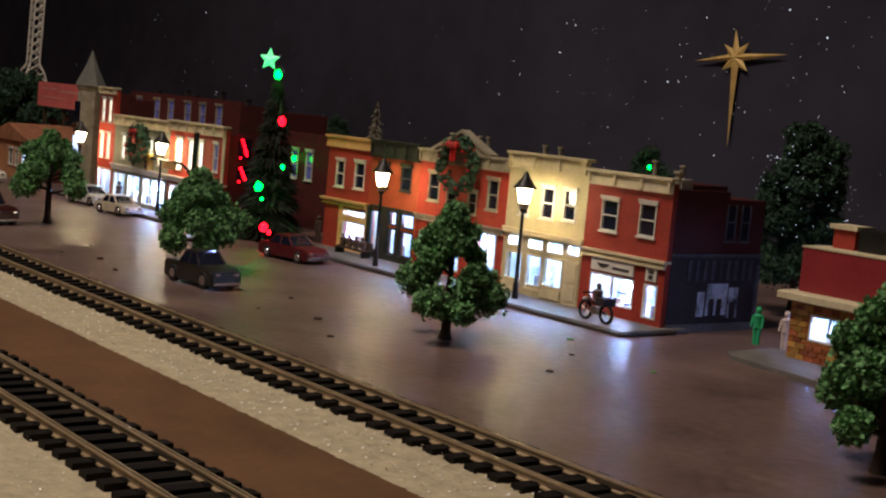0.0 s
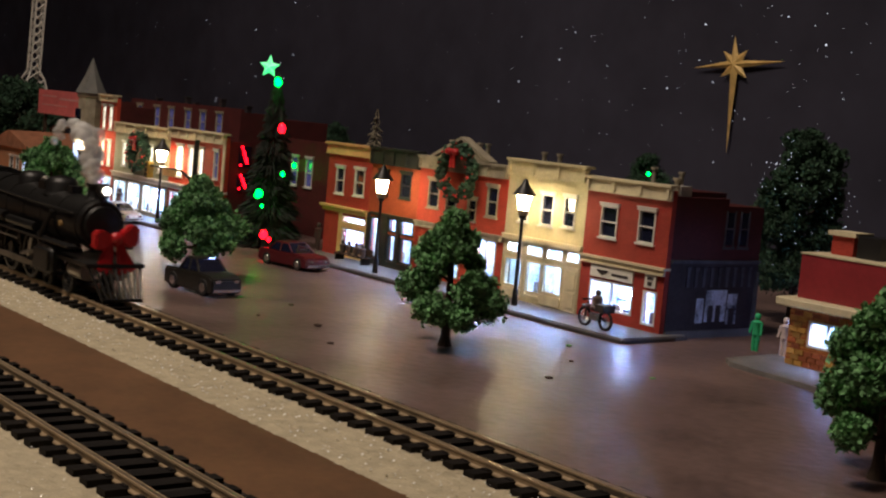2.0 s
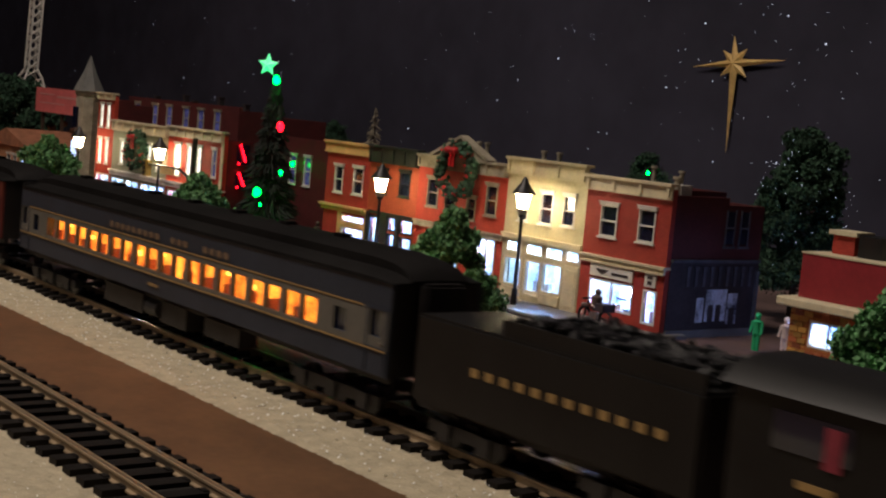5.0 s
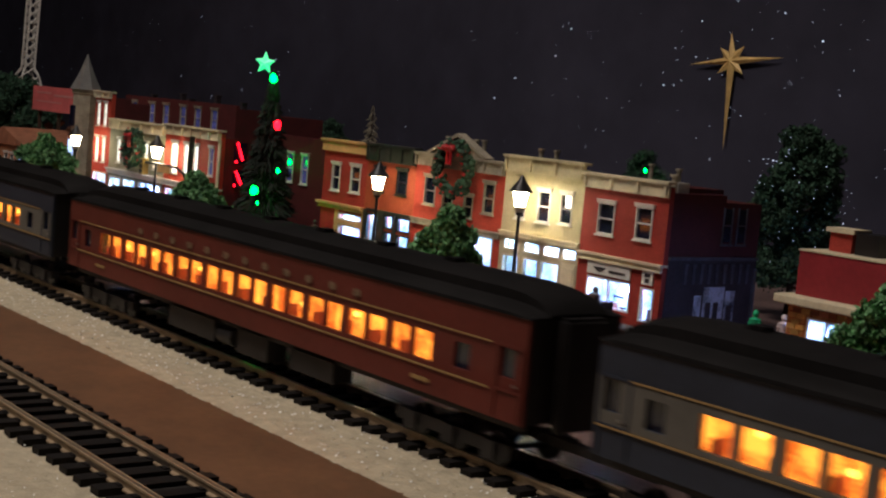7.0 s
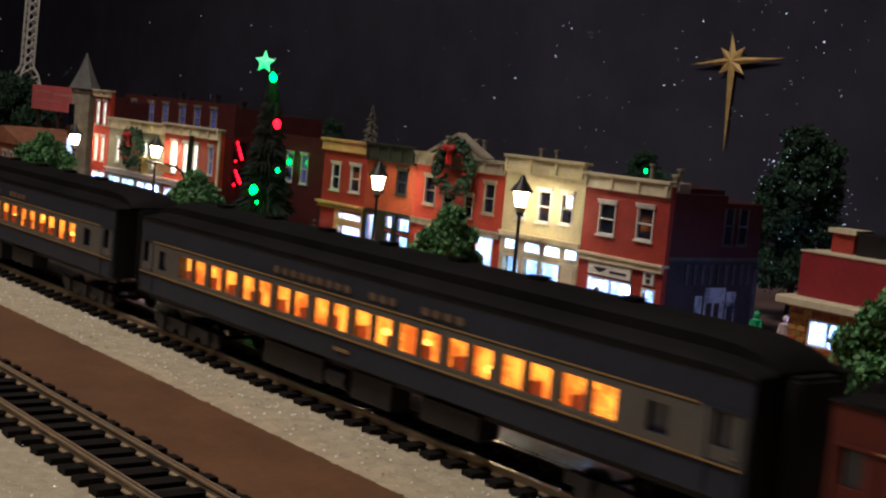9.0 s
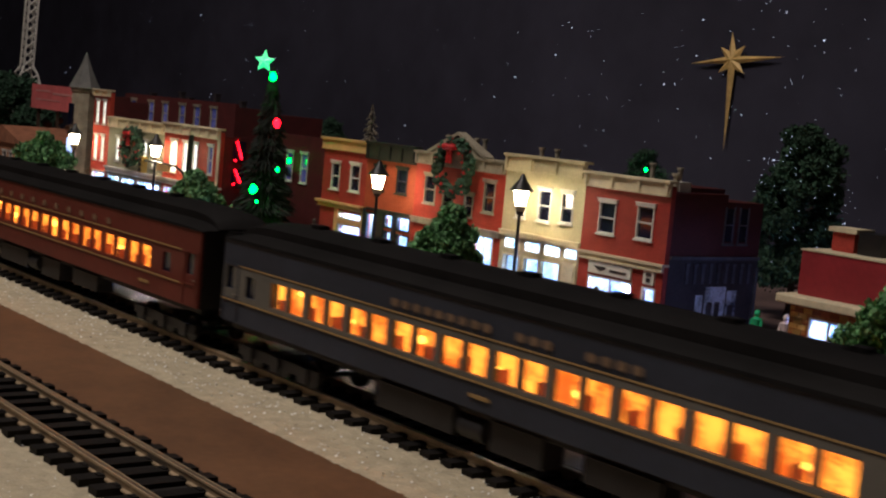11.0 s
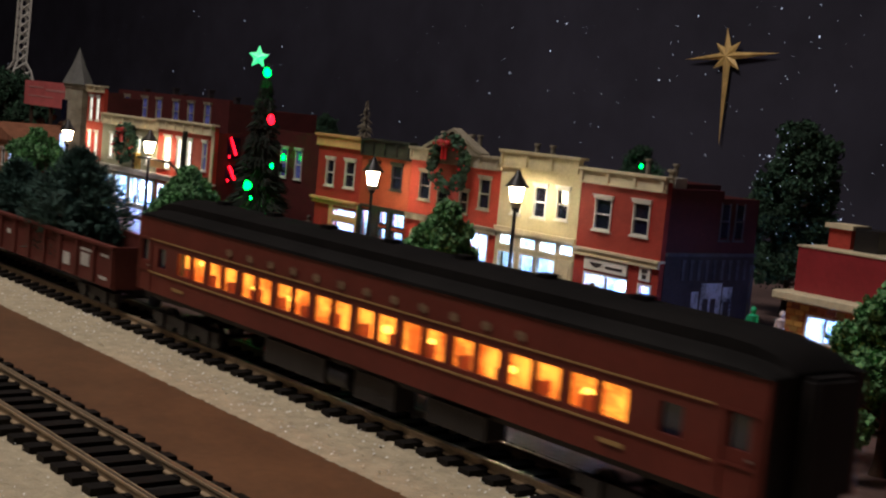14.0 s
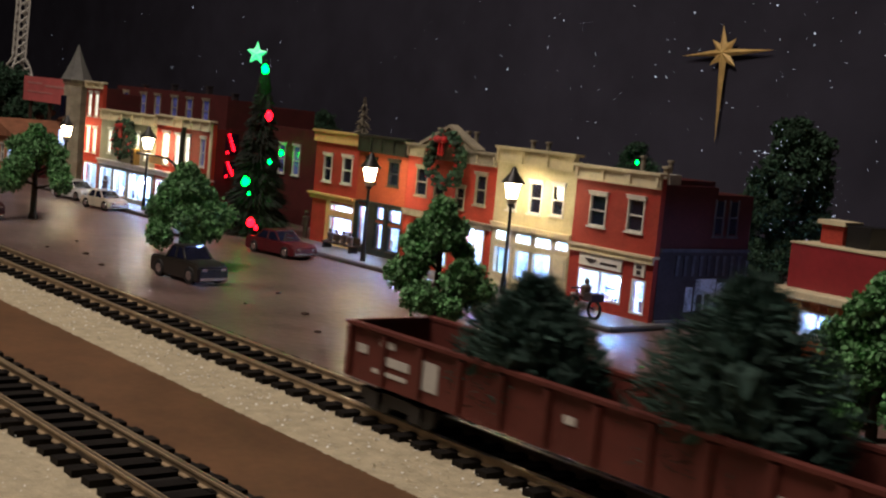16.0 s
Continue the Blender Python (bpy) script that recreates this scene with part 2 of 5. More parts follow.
def ball(bm, c, r, sub=2, sz=1.0):
    m = Matrix.Translation(c) @ Matrix.Diagonal((r, r, r * sz, 1))
    bmesh.ops.create_icosphere(bm, subdivisions=sub, radius=1, matrix=m)


def soften(bm, width=0.05, segments=2):
    bmesh.ops.recalc_face_normals(bm, faces=bm.faces)
    bmesh.ops.bevel(bm, geom=[e for e in bm.edges if e.is_manifold and e.calc_face_angle(0) > 0.6], offset=width, segments=segments, affect="EDGES", clamp_overlap=True)


def mesh_of(name, bm, material, smooth=None):
    bmesh.ops.recalc_face_normals(bm, faces=bm.faces)
    bmesh.ops.scale(bm, vec=(S, S, S), verts=bm.verts)
    me = bpy.data.meshes.new(name)
    bm.to_mesh(me)
    bm.free()
    me.materials.append(material)
    if smooth:
        me.shade_smooth()
        me.set_sharp_from_angle(angle=radians(smooth))
    return me


def part(name, bm, material, parent=None, label="", at=(0, 0, 0), smooth=None, rz=0):
    """Links a bmesh, or a shared mesh, as one object under a thing or a part."""
    me = bm if isinstance(bm, bpy.types.Mesh) else mesh_of(name, bm, material, smooth)
    ob = new(name, me)
    ob.parent = parent
    ob.matrix_basis = pose(at[0] * S, at[1] * S, at[2] * S, 0, 0, rz)
    if label:
        ob["label"] = label
    return ob


def thing(name, at, label, category, group="", rz=0, kind=""):
    ob = new(name)
    ob.empty_display_size = 0.005
    ob.matrix_basis = pose(at[0] * S, at[1] * S, at[2] * S, 0, 0, rz)
    return tagged(ob, label, category, group, kind)


def boxes(*items):
    bm = bmesh.new()
    for it in items:
        box(bm, *it)
    return bm


def clumps(name, centers, radii, material, parent=None, sub=1, jitter=0.35, squash=0.8, seed=1, at=(0, 0, 0)):
    """Many small rough lumps in one mesh."""
    rng = np.random.default_rng(seed)
    b = bmesh.new()
    bmesh.ops.create_icosphere(b, subdivisions=sub, radius=1)
    b.verts.ensure_lookup_table()
    base = np.array([v.co[:] for v in b.verts])
    faces = np.array([[v.index for v in f.verts] for f in b.faces])
    b.free()
    n, k = len(centers), len(base)
    V = base[None] * (1 + jitter * rng.uniform(-1, 1, (n, k, 1)))
    V = V * np.asarray(radii)[:, None, None] * np.array([1, 1, squash]) + np.asarray(centers)[:, None, :]
    F = faces[None] + (np.arange(n) * k)[:, None, None]
    me = bpy.data.meshes.new(name)
    me.from_pydata((V.reshape(-1, 3) * S).tolist(), [], F.reshape(-1, 3).tolist())
    me.materials.append(material)
    return part(name, me, material, parent, at=at)


# ---- ground, track beds, backdrop ----
def structure(name, bm, material, label, category, at=(0, 0, 0), kind="structure", smooth=None):
    return tagged(part(name, bm, material, None, label, at, smooth), label, category, "", kind)


bm = boxes((-350, 215, 2.9, 60, G - 1.5, G))
structure("ground", bm, M_STREET, "glossy brown painted street and ground board", "ground")
structure("board", boxes((-350, 215, -60, 2.9, G - 1.5, G - 0.004)), M_BOARD, "brown painted board under the two tracks", "ground")
structure("backdrop", boxes((-350, 215, 58, 60, G, 130)), M_BACK, "black night sky backdrop wall", "backdrop")
structure("wall_west", boxes((-352, -350, -90, 60, -60, 130)), M_BACK, "dark end wall of the room", "wall")
structure("wall_east", boxes((215, 217, -90, 60, -60, 130)), M_BACK, "dark end wall of the room", "wall")
structure("wall_south", boxes((-352, 217, -92, -90, -60, 130)), M_BACK, "dark wall behind the layout", "wall")
structure("floor", boxes((-352, 217, -92, 60, -62, -60)), M_BACK, "dark floor of the room under the layout", "floor")
structure("ceiling", boxes((-352, 217, -92, 60, 130, 132)), M_BACK, "dark ceiling of the room", "ceiling")

# sky specks: painted white dots, given a glow to stand out
rng = random.Random(5)
bm = bmesh.new()
for i in range(520):
    x, z = rng.uniform(-230, -30), rng.uniform(3, 36)
    if rng.random() < 0.22:
        x, z = rng.gauss(-66, 12), rng.gauss(14, 6)
    r = 0.03 + 0.06 * rng.random() ** 5
    bmesh.ops.create_circle(bm, cap_ends=True, segments=5, radius=r, matrix=Matrix.Translation((x, 57.97, z)) @ Matrix.Rotation(math.pi / 2, 4, "X"))
structure("sky_stars", bm, M_STARS, "tiny pale stars scattered over the night backdrop", "stars", kind="stuff")


def ballast(name, y0, y1, x0, x1, seed, flecks=9, most=.055):
    """A low bed of crushed pale stone with a rough skin; white flakes imitate its sparkle."""
    rng = np.random.default_rng(seed)
    step = 0.13
    nx, ny = int((x1 - x0) / step), max(3, int((y1 - y0) / step))
    bm_v = []
    for j in range(ny + 1):
        edge = min(j, ny - j) / ny
        for i in range(nx + 1):
            lift = min(1, edge * 6)
            bm_v.append(((x0 + i * step + rng.uniform(-.04, .04)) * S, (y0 + (y1 - y0) * j / ny + rng.uniform(-.04, .04)) * S,
                         (G + lift * (0.05 + rng.uniform(-.025, .03)) - 0.01) * S))
    faces = [(j * (nx + 1) + i, j * (nx + 1) + i + 1, (j + 1) * (nx + 1) + i + 1, (j + 1) * (nx + 1) + i) for j in range(ny) for i in range(nx)]
    me = bpy.data.meshes.new(name)
    me.from_pydata(bm_v, [], faces)
    me.materials.append(M_BALLAST)
    ob = tagged(part(name, me, M_BALLAST), "pale sparkling stone ballast along the track", "ballast", "", "stuff")
    # sparkle put in as small tilted white flakes
    n = int((x1 - x0) * (y1 - y0) * flecks)
    verts, tris = [], []
    for i in range(n):
        cx, cy, r = rng.uniform(x0, x1), rng.uniform(y0 + .2, y1 - .05), rng.uniform(.015, most)
        tx, ty, a0 = rng.uniform(-.6, .6), rng.uniform(-.6, .6), rng.uniform(0, 6.28)
        for k in range(4):
            dx, dy = r * math.cos(a0 + k * 1.571), r * math.sin(a0 + k * 1.571)
            verts.append(((cx + dx) * S, (cy + dy) * S, (G + .085 + dx * tx + dy * ty) * S))
        tris.append((4 * i, 4 * i + 1, 4 * i + 2, 4 * i + 3))
    me = bpy.data.meshes.new("glint")
    me.from_pydata(verts, [], tris)
    me.materials.append(M_GLINT)
    part("glint", me, M_GLINT, ob)["kind"] = "stuff"
    return ob


ballast("ballast_main", -3.3, -0.05, -120, 8, 3)
ballast("ballast_front", -15.0, -9.55, -75, 4, 7, 4, .03)
for nm, y0, y1 in (("track_bed_main", -.05, 2.5), ("track_bed_front", -9.55, -6.9)):
    bm = bmesh.new()
    loft(bm, [[(x, y0, G), (x, y1, G), (x, y1 - .25, G + .08), (x, y0, G + .08)] for x in (-348, 213)])
    structure(nm, bm, M_BED, "dark track bed between the rails", "track bed")


def rail_profile(y, head):
    w, f = 0.095, 0.13
    return [(y - f, -.28), (y + f, -.28), (y + f, -.24), (y + .07, -.20), (y + .07, -.08), (y + w, -.06), (y + w, head), (y - w, head), (y - w, -.06), (y - .07, -.08), (y - .07, -.20), (y - f, -.24)]


def track(name, y, x0, x1, joints, label):
    t = thing(name, (0, y, 0), label, "railway track", kind="structure")
    for ry in (0.0, 1.65):
        bm = bmesh.new()
        pts = rail_profile(ry, 0.0)
        loft(bm, [[(x, a, b) for a, b in pts] for x in (x0, x1)])
        part("rail", bm, M_RAIL, t)
        head = part("railhead", boxes((x0, x1, ry - .04, ry + .04, 0.001, 0.006)), M_RAILHEAD, t)
        for jx in joints:
            j = boxes((jx - .55, jx + .55, ry - .09, ry + .09, -.2, -.03))
            part("rail_joiner", j, M_RAILHEAD, t)
    bm = boxes((-.23, .23, -.72, 2.37, -.46, -.2), (-.13, .13, -.19, .19, -.2, -.17), (-.13, .13, 1.46, 1.84, -.2, -.17))
    me = mesh_of("tie", bm, M_TIE)
    n = int((x1 - x0) / 0.93)
    far = bmesh.new()
    rng = random.Random(int(-y * 10) + 3)
    count = 0
    for i in range(n):
        x = x0 + i * 0.93 + rng.uniform(-.03, .03)
        if -110 < x < 0:
            part("tie", me, M_TIE, t, at=(x, rng.uniform(-.04, .04), 0))
        else:
            box(far, x - .2, x + .2, -.7, 2.35, -.42, -.2)
    part("far_ties", far, M_TIE, t)["kind"] = "stuff"
    return t


track("main_track", 0.0, -348, 213, (-46.3, -23.3), "straight model track with tarnished rails and black ties")
track("front_track", -9.49, -348, 213, (-29.5,), "straight model track with tarnished rails and black ties beside pale ballast")

# pavements
def pavement(name, x0, x1, y0, y1, label):
    bm = boxes((x0, x1, y0, y1, G, G + .22))
    soften(bm, .05, 2)
    p = structure(name, bm, M_WALK, label, "pavement")
    bm = boxes((x0 - .12, x1 + .12, y0 - .16, y0 - .003, G, G + .19), (x1 + .003, x1 + .16, y0, y1 - 1, G, G + .19))
    soften(bm, .04, 1)
    part("kerb", bm, M_KERB, p)


pavement("pavement_east", -71.6, -41.6, 20.5, 25.0, "grey pavement before the lit shops")
pavement("pavement_west", -104.0, -79.0, 18.3, 22.0, "grey pavement before the corner shops")
bm = bmesh.new()
loft(bm, [[(-37.0, 22.3, z), (-36.2, 21.6, z), (-24, 19.9, z), (-24, 32, z), (-37.4, 32, z)] for z in (G, G + .2)])
structure("pavement_station", bm, M_WALK, "grey concrete apron round the small brick shop", "pavement")


# ---- buildings ----
def sliced_wall(bm, x0, x1, z0, z1, y0, y1, holes):
    """One connected wall slab with openings cut right through it."""
    xs = sorted({x0, x1, *[h[0] for h in holes], *[h[1] for h in holes]})
    zs = sorted({z0, z1, *[h[2] for h in holes], *[h[3] for h in holes]})
    at = {}

    def corner(x, z):
        if (x, z) not in at:
            at[x, z] = bm.verts.new((x, y0, z))
        return at[x, z]

    made = []
    for xa, xb in zip(xs, xs[1:]):
        for za, zb in zip(zs, zs[1:]):
            cx, cz = (xa + xb) / 2, (za + zb) / 2
            if not any(h[0] < cx < h[1] and h[2] < cz < h[3] for h in holes):
                made.append(bm.faces.new((corner(xa, za), corner(xb, za), corner(xb, zb), corner(xa, zb))))
    back = bmesh.ops.extrude_face_region(bm, geom=made, use_keep_orig=True)
    bmesh.ops.translate(bm, vec=(0, y1 - y0, 0), verts=[v for v in back["geom"] if isinstance(v, bmesh.types.BMVert)])


def sash(parent, xa, xb, za, zb, frame_mat, pane_mat, y=0.0, hood=True, bars=1):
    bm = boxes((xa, xa + .08, y - .05, y + .16, za, zb), (xb - .08, xb, y - .05, y + .16, za, zb),
               (xa + .08, xb - .08, y - .05, y + .16, zb - .08, zb), (xa + .08, xb - .08, y - .05, y + .16, za, za + .08))
    for k in range(bars):
        zm = za + (zb - za) * (k + 1) / (bars + 1)
        box(bm, xa + .08, xb - .08, y - .02, y + .14, zm - .035, zm + .035)
    w = part("window", bm, frame_mat, parent)
    part("pane", boxes((xa + .05, xb - .05, y + .08, y + .11, za + .05, zb - .05)), pane_mat, w)
    if hood:
        b = boxes((xa - .07, xb + .07, y - .12, y - .002, zb - .02, zb + .12), (xa - .1, xb + .1, y - .15, y - .002, zb + .12, zb + .17))
        part("lintel", b, frame_mat, w)
        part("sill", boxes((xa - .07, xb + .07, y - .12, y - .002, za - .09, za)), frame_mat, w)
    return w


def shop_bay(parent, xa, xb, za, zb, frame_mat, y=0.0, bars=0):
    bm = boxes((xa, xa + .1, y - .03, y + .14, za, zb), (xb - .1, xb, y - .03, y + .14, za, zb),
               (xa + .1, xb - .1, y - .03, y + .14, zb - .1, zb), (xa + .1, xb - .1, y - .03, y + .14, za, za + .1))
    for k in range(bars):
        xm = xa + (xb - xa) * (k + 1) / (bars + 1)
        box(bm, xm - .05, xm + .05, y - .02, y + .12, za + .1, zb - .1)
    return part("shop_window", bm, frame_mat, parent)


def cornice(parent, x0, x1, z0, z1, material, y=0.0, brackets=4, crown=.28, dentils=0):
    bm = boxes((x0, x1, y - .12, y - .002, z0, z1 - .12), (x0 - .06, x1 + .06, y - crown, y + .3, z1 - .12, z1),
               (x0 - .03, x1 + .03, y - crown + .08, y - .002, z1 - .2, z1 - .125), (x0, x1, y - .18, y - .121, z0, z0 + .08))
    for k in range(brackets):
        c = x0 + .15 + (x1 - x0 - .3) * k / max(1, brackets - 1)
        box(bm, c - .08, c + .08, y - crown + .03, y - .13, z0 + .1, z1 - .21)
    for k in range(dentils):
        c = x0 + (x1 - x0) * (k + .5) / dentils
        box(bm, c - .05, c + .05, y - .2, y - .181, z0 + .02, z0 + .12)
    return part("cornice", bm, material, parent)


def building(name, x0, x1, yf, depth, top, wall_mat, side_mat, label, wins=(), bays=(), frame_mat=None, bay_mat=None,
             pane_mat=None, floor=3.0, shop_mat=None, base=0.0, group="", hood=True, step=0.6, bars=1, bulb=0.0, break_at=.5):
    """A shop block. x and z of openings are given from the left end and the street."""
    b = thing(name, (x0, yf, G), label, "building", group)
    W = x1 - x0
    frame_mat, bay_mat, pane_mat = frame_mat or M_WHITE, bay_mat or M_CREAMTRIM, pane_mat or M_GLASS
    bm = bmesh.new()
    sliced_wall(bm, 0, W, base, top, 0, .3, [w[:4] for w in wins] + [w[:4] for w in bays])
    part("front_wall", bm, wall_mat, b)
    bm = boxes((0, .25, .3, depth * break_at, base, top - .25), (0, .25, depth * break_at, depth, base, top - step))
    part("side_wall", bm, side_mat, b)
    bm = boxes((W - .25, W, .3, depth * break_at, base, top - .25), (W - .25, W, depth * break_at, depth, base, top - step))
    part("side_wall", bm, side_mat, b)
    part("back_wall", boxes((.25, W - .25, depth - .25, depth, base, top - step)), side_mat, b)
    part("roof", boxes((.25, W - .25, .3, depth - .25, top - step - .35, top - step - .2)), M_ROOF, b)
    part("upper_floor", boxes((.25, W - .25, .3, depth - .25, floor, floor + .15)), M_ROOF, b)
    for w in wins:
        sash(b, *w[:4], frame_mat, w[4] if len(w) > 4 else pane_mat, hood=hood, bars=bars)
    for w in bays:
        shop_bay(b, *w[:4], bay_mat, bars=w[4] if len(w) > 4 else 0)
    if shop_mat:
        part("lit_interior", boxes((.3, W - .3, 1.6, 1.7, base + .05, floor - .02)), shop_mat, b, "blue-white lit shop interior")
        part("led_strip", boxes((.4, W - .4, .36, .48, floor - .1, floor - .02)), M_LED, b, "glowing blue-white light strip")
        for gx in (.3, W - .36):
            part("inner_wall", boxes((gx, gx + .06, .32, 1.58, base + .05, floor - .02)), M_GREY, b)
        lx = W * bulb
        if bulb:
            part("led_bulb", boxes((lx - .14, lx + .14, 1.2, 1.45, base + 1.3, base + 1.5)), M_LEDBULB, b, "bright blue-white light inside the shop")
        goods = random.Random(int(abs(x0) * 10))
        for k in range(int(W * 1.0)):
            gx, gw, gh = goods.uniform(.4, W - 1.0), goods.uniform(.12, .35), goods.uniform(.45, .95)
            part("shop_display", boxes((gx, gx + gw, .85, 1.15, base + .05, base + .05 + gh)), goods.choice((M_WALK, M_WHITE, M_NAVY, M_STONE)), b)
        part("shop_floor", boxes((.3, W - .3, .31, 1.6, base - .01, base + .04)), M_WALK, b)
    return b


def pipe(parent, x, y, z, h, r=.12, material=None):
    bm = bmesh.new()
    turned(bm, (x, y, z), [(r, 0), (r, h - .12), (r * 1.5, h - .12), (r * 1.5, h)], 8)
    part("vent_pipe", bm, material or M_STONE, parent, smooth=40)


YF = 23.6
# mural print; the blue light falling on it is put into its pale colour
M_MURAL = mat("blue_lit_mural", (0.16, 0.22, 0.38), 0.6, vary=0.8, scale=110, second=(0.72, 0.78, 0.9), lo=.55, hi=.85)
M_MURALBLUE = mat("weathered_blue_grey_stone", (0.085, 0.085, 0.10), 0.7, vary=0.5, scale=120, bump=.3)
B = 0.22
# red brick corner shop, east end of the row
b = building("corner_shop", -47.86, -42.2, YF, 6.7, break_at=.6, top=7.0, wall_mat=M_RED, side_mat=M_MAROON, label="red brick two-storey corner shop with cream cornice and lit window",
             wins=[(1.1, 2.25, 4.3, 5.85), (3.65, 4.75, 4.34, 5.92)],
             bays=[(.75, 3.75, .75, 2.2, 1), (4.4, 5.3, .5, 2.15)], shop_mat=M_SHOP, floor=2.9, base=B, bay_mat=M_WHITE, bulb=.4)
cornice(b, 0, 5.66, 6.5, 7.25, M_CREAMTRIM, brackets=4)
cornice(b, 0, 5.66, 2.95, 3.35, M_CREAMTRIM, brackets=0, crown=.22, dentils=22)
part("shop_sign", boxes((.8, 3.7, -.1, -.003, 2.32, 2.9)), M_WHITE, b, "white sign board with dark marks")
bm = boxes((2.3, 3.4, -.125, -.104, 2.5, 2.62))
loft(bm, [[(1.2 + dx, yy, 2.7), (2.1 - dx, yy, 2.7), (1.9, yy, 2.55), (1.65, yy, 2.45), (1.4, yy, 2.55)] for dx, yy in ((0, -.125), (0, -.104))])
part("sign_mark", bm, M_SOOT, b)
part("door_sign", boxes((4.5, 5.2, -.1, -.003, 2.3, 2.95)), M_WHITE, b)
part("sign_mark", boxes((4.68, 5.02, -.125, -.104, 2.68, 2.85), (4.72, 4.98, -.125, -.104, 2.4, 2.6)), M_SOOT, b)
part("window_sticker", boxes((2.5, 3.2, .2, .22, 1.35, 1.45)), M_SOOT, b)
pipe(b, 1.5, 3.0, 6.3, 1.6)
pipe(b, 2.8, 3.6, 6.3, 1.5)
pipe(b, 5.3, .6, 6.6, 1.0, .16)
part("roof_hatch", boxes((4.0, 5.0, 1.2, 2.0, 6.3, 7.2)), M_WHITE, b)
# windows, posters and pilasters on the long side wall
for ya, yb in ((3.95, 4.5), (5.0, 5.55)):
    w = part("side_window", boxes((5.661, 5.70, ya, yb, 4.5, 6.1)), M_GLASS, b)
    part("side_window_frame", boxes((5.701, 5.74, ya - .09, ya, 4.42, 6.18), (5.701, 5.74, yb, yb + .09, 4.42, 6.18), (5.701, 5.74, ya, yb, 5.26, 5.34)), M_MURALBLUE, w)
    part("side_sill", boxes((5.701, 5.78, ya - .15, yb + .15, 4.3, 4.41)), M_MURALBLUE, w)
part("side_dado", boxes((5.661, 5.70, .3, 6.7, B, 3.6)), M_SOOT, b, "dark painted lower side wall")
part("side_moulding", boxes((5.661, 5.82, .3, 6.7, 3.604, 3.75)), M_MURALBLUE, b)
for k in range(9):
    ya = 1.45 + k * .56
    part("pilaster", boxes((5.702, 5.76, ya, ya + .2, 2.45, 3.4), (5.702, 5.78, ya - .04, ya + .24, 3.3, 3.42)), M_MURALBLUE, b)
part("poster", boxes((5.702, 5.73, 3.0, 4.5, .75, 2.3)), M_MURAL, b, "mural panel with blue light in its colour")
part("poster", boxes((5.702, 5.73, 4.6, 5.3, .6, 2.1)), M_MURAL, b, "mural panel with blue light in its colour")
part("poster", boxes((5.702, 5.73, 2.35, 2.85, .7, 1.9)), M_MURAL, b, "mural panel with blue light in its colour")
for ya, za in ((3.2, .75), (3.75, .75), (4.75, .6)):
    part("poster_mark", boxes((5.732, 5.75, ya, ya + .35, za, za + .8)), M_SOOT, b)
part("side_base", boxes((5.702, 5.8, .3, 6.7, 0.0, .35)), M_WALK, b)
part("corner_post", boxes((5.702, 5.8, 6.5, 6.7, .36, 3.2)), M_MURALBLUE, b)

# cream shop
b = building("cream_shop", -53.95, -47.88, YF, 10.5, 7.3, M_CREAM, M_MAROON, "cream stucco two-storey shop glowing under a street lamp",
             wins=[(1.05, 1.8, 4.35, 5.95), (2.72, 3.7, 4.35, 5.98), (4.45, 5.35, 4.45, 6.0)],
             bays=[(.33, 1.58, 2.62, 3.28), (1.93, 3.22, 2.62, 3.26), (3.45, 4.75, 2.62, 3.28), (4.95, 6.0, 2.66, 3.3),
                   (.26, 1.7, .85, 2.4), (1.95, 3.2, .5, 2.4), (3.27, 4.8, .85, 2.42)],
             shop_mat=M_SHOP, floor=3.35, base=B)
cornice(b, 0, 6.07, 6.75, 7.65, M_CREAM, brackets=4)
cornice(b, 0, 6.07, 3.34, 3.62, M_CREAMTRIM, brackets=0, crown=.16)
for (xa, xb) in ((.26, 1.7), (3.3, 4.8)):
    part("stall_riser", boxes((xa, xb, -.1, -.003, .3, .8)), M_CREAMTRIM, b)
part("house_door", boxes((4.95, 6.0, -.06, -.003, B, 2.5), (5.1, 5.85, -.1, -.062, .45, 1.2), (5.1, 5.85, -.1, -.062, 1.4, 2.3)), M_CREAMTRIM, b, "panelled cream door")
part("shop_door", boxes((2.02, 3.12, .05, .12, B, .8)), M_CREAMTRIM, b)
for k in (1.5, 2.7):
    pipe(b, k, 1.0, 6.6, 1.5)

# vermilion shop with pediment and wreath
b = building("wreath_shop", -61.9, -53.97, YF, 10.5, 6.9, M_VERM, M_MAROON, "vermilion brick shop with weathered stone pediment",
             wins=[(.95, 1.98, 4.25, 5.85), (2.66, 3.62, 3.75, 5.2), (4.6, 5.42, 3.9, 5.1), (6.25, 7.2, 4.3, 5.95)],
             bays=[(.4, 2.4, .8, 2.4, 1), (2.7, 4.3, .5, 2.4, 1), (5.7, 7.4, .8, 3.05, 1)], shop_mat=M_SHOP, floor=3.1, base=B, frame_mat=M_STONE)
cornice(b, 0, 7.93, 6.45, 7.2, M_STONE, brackets=6, dentils=18)
cornice(b, 0, 7.93, 3.05, 3.4, M_STONE, brackets=0, crown=.18)
bm = bmesh.new()
loft(bm, [[(1.7, y, 7.21), (3.9, y, 8.2), (6.1, y, 7.21)] for y in (-.2, .2)])
part("pediment", bm, M_STONE, b)
bm = bmesh.new()
for s in (-1, 1):
    loft(bm, [[(3.9 + s * 2.45, y, 7.18), (3.9, y, 8.3), (3.9, y, 8.48), (3.9 + s * 2.65, y, 7.28)] for y in (-.32, .25)])
part("pediment_moulding", bm, M_STONE, b)
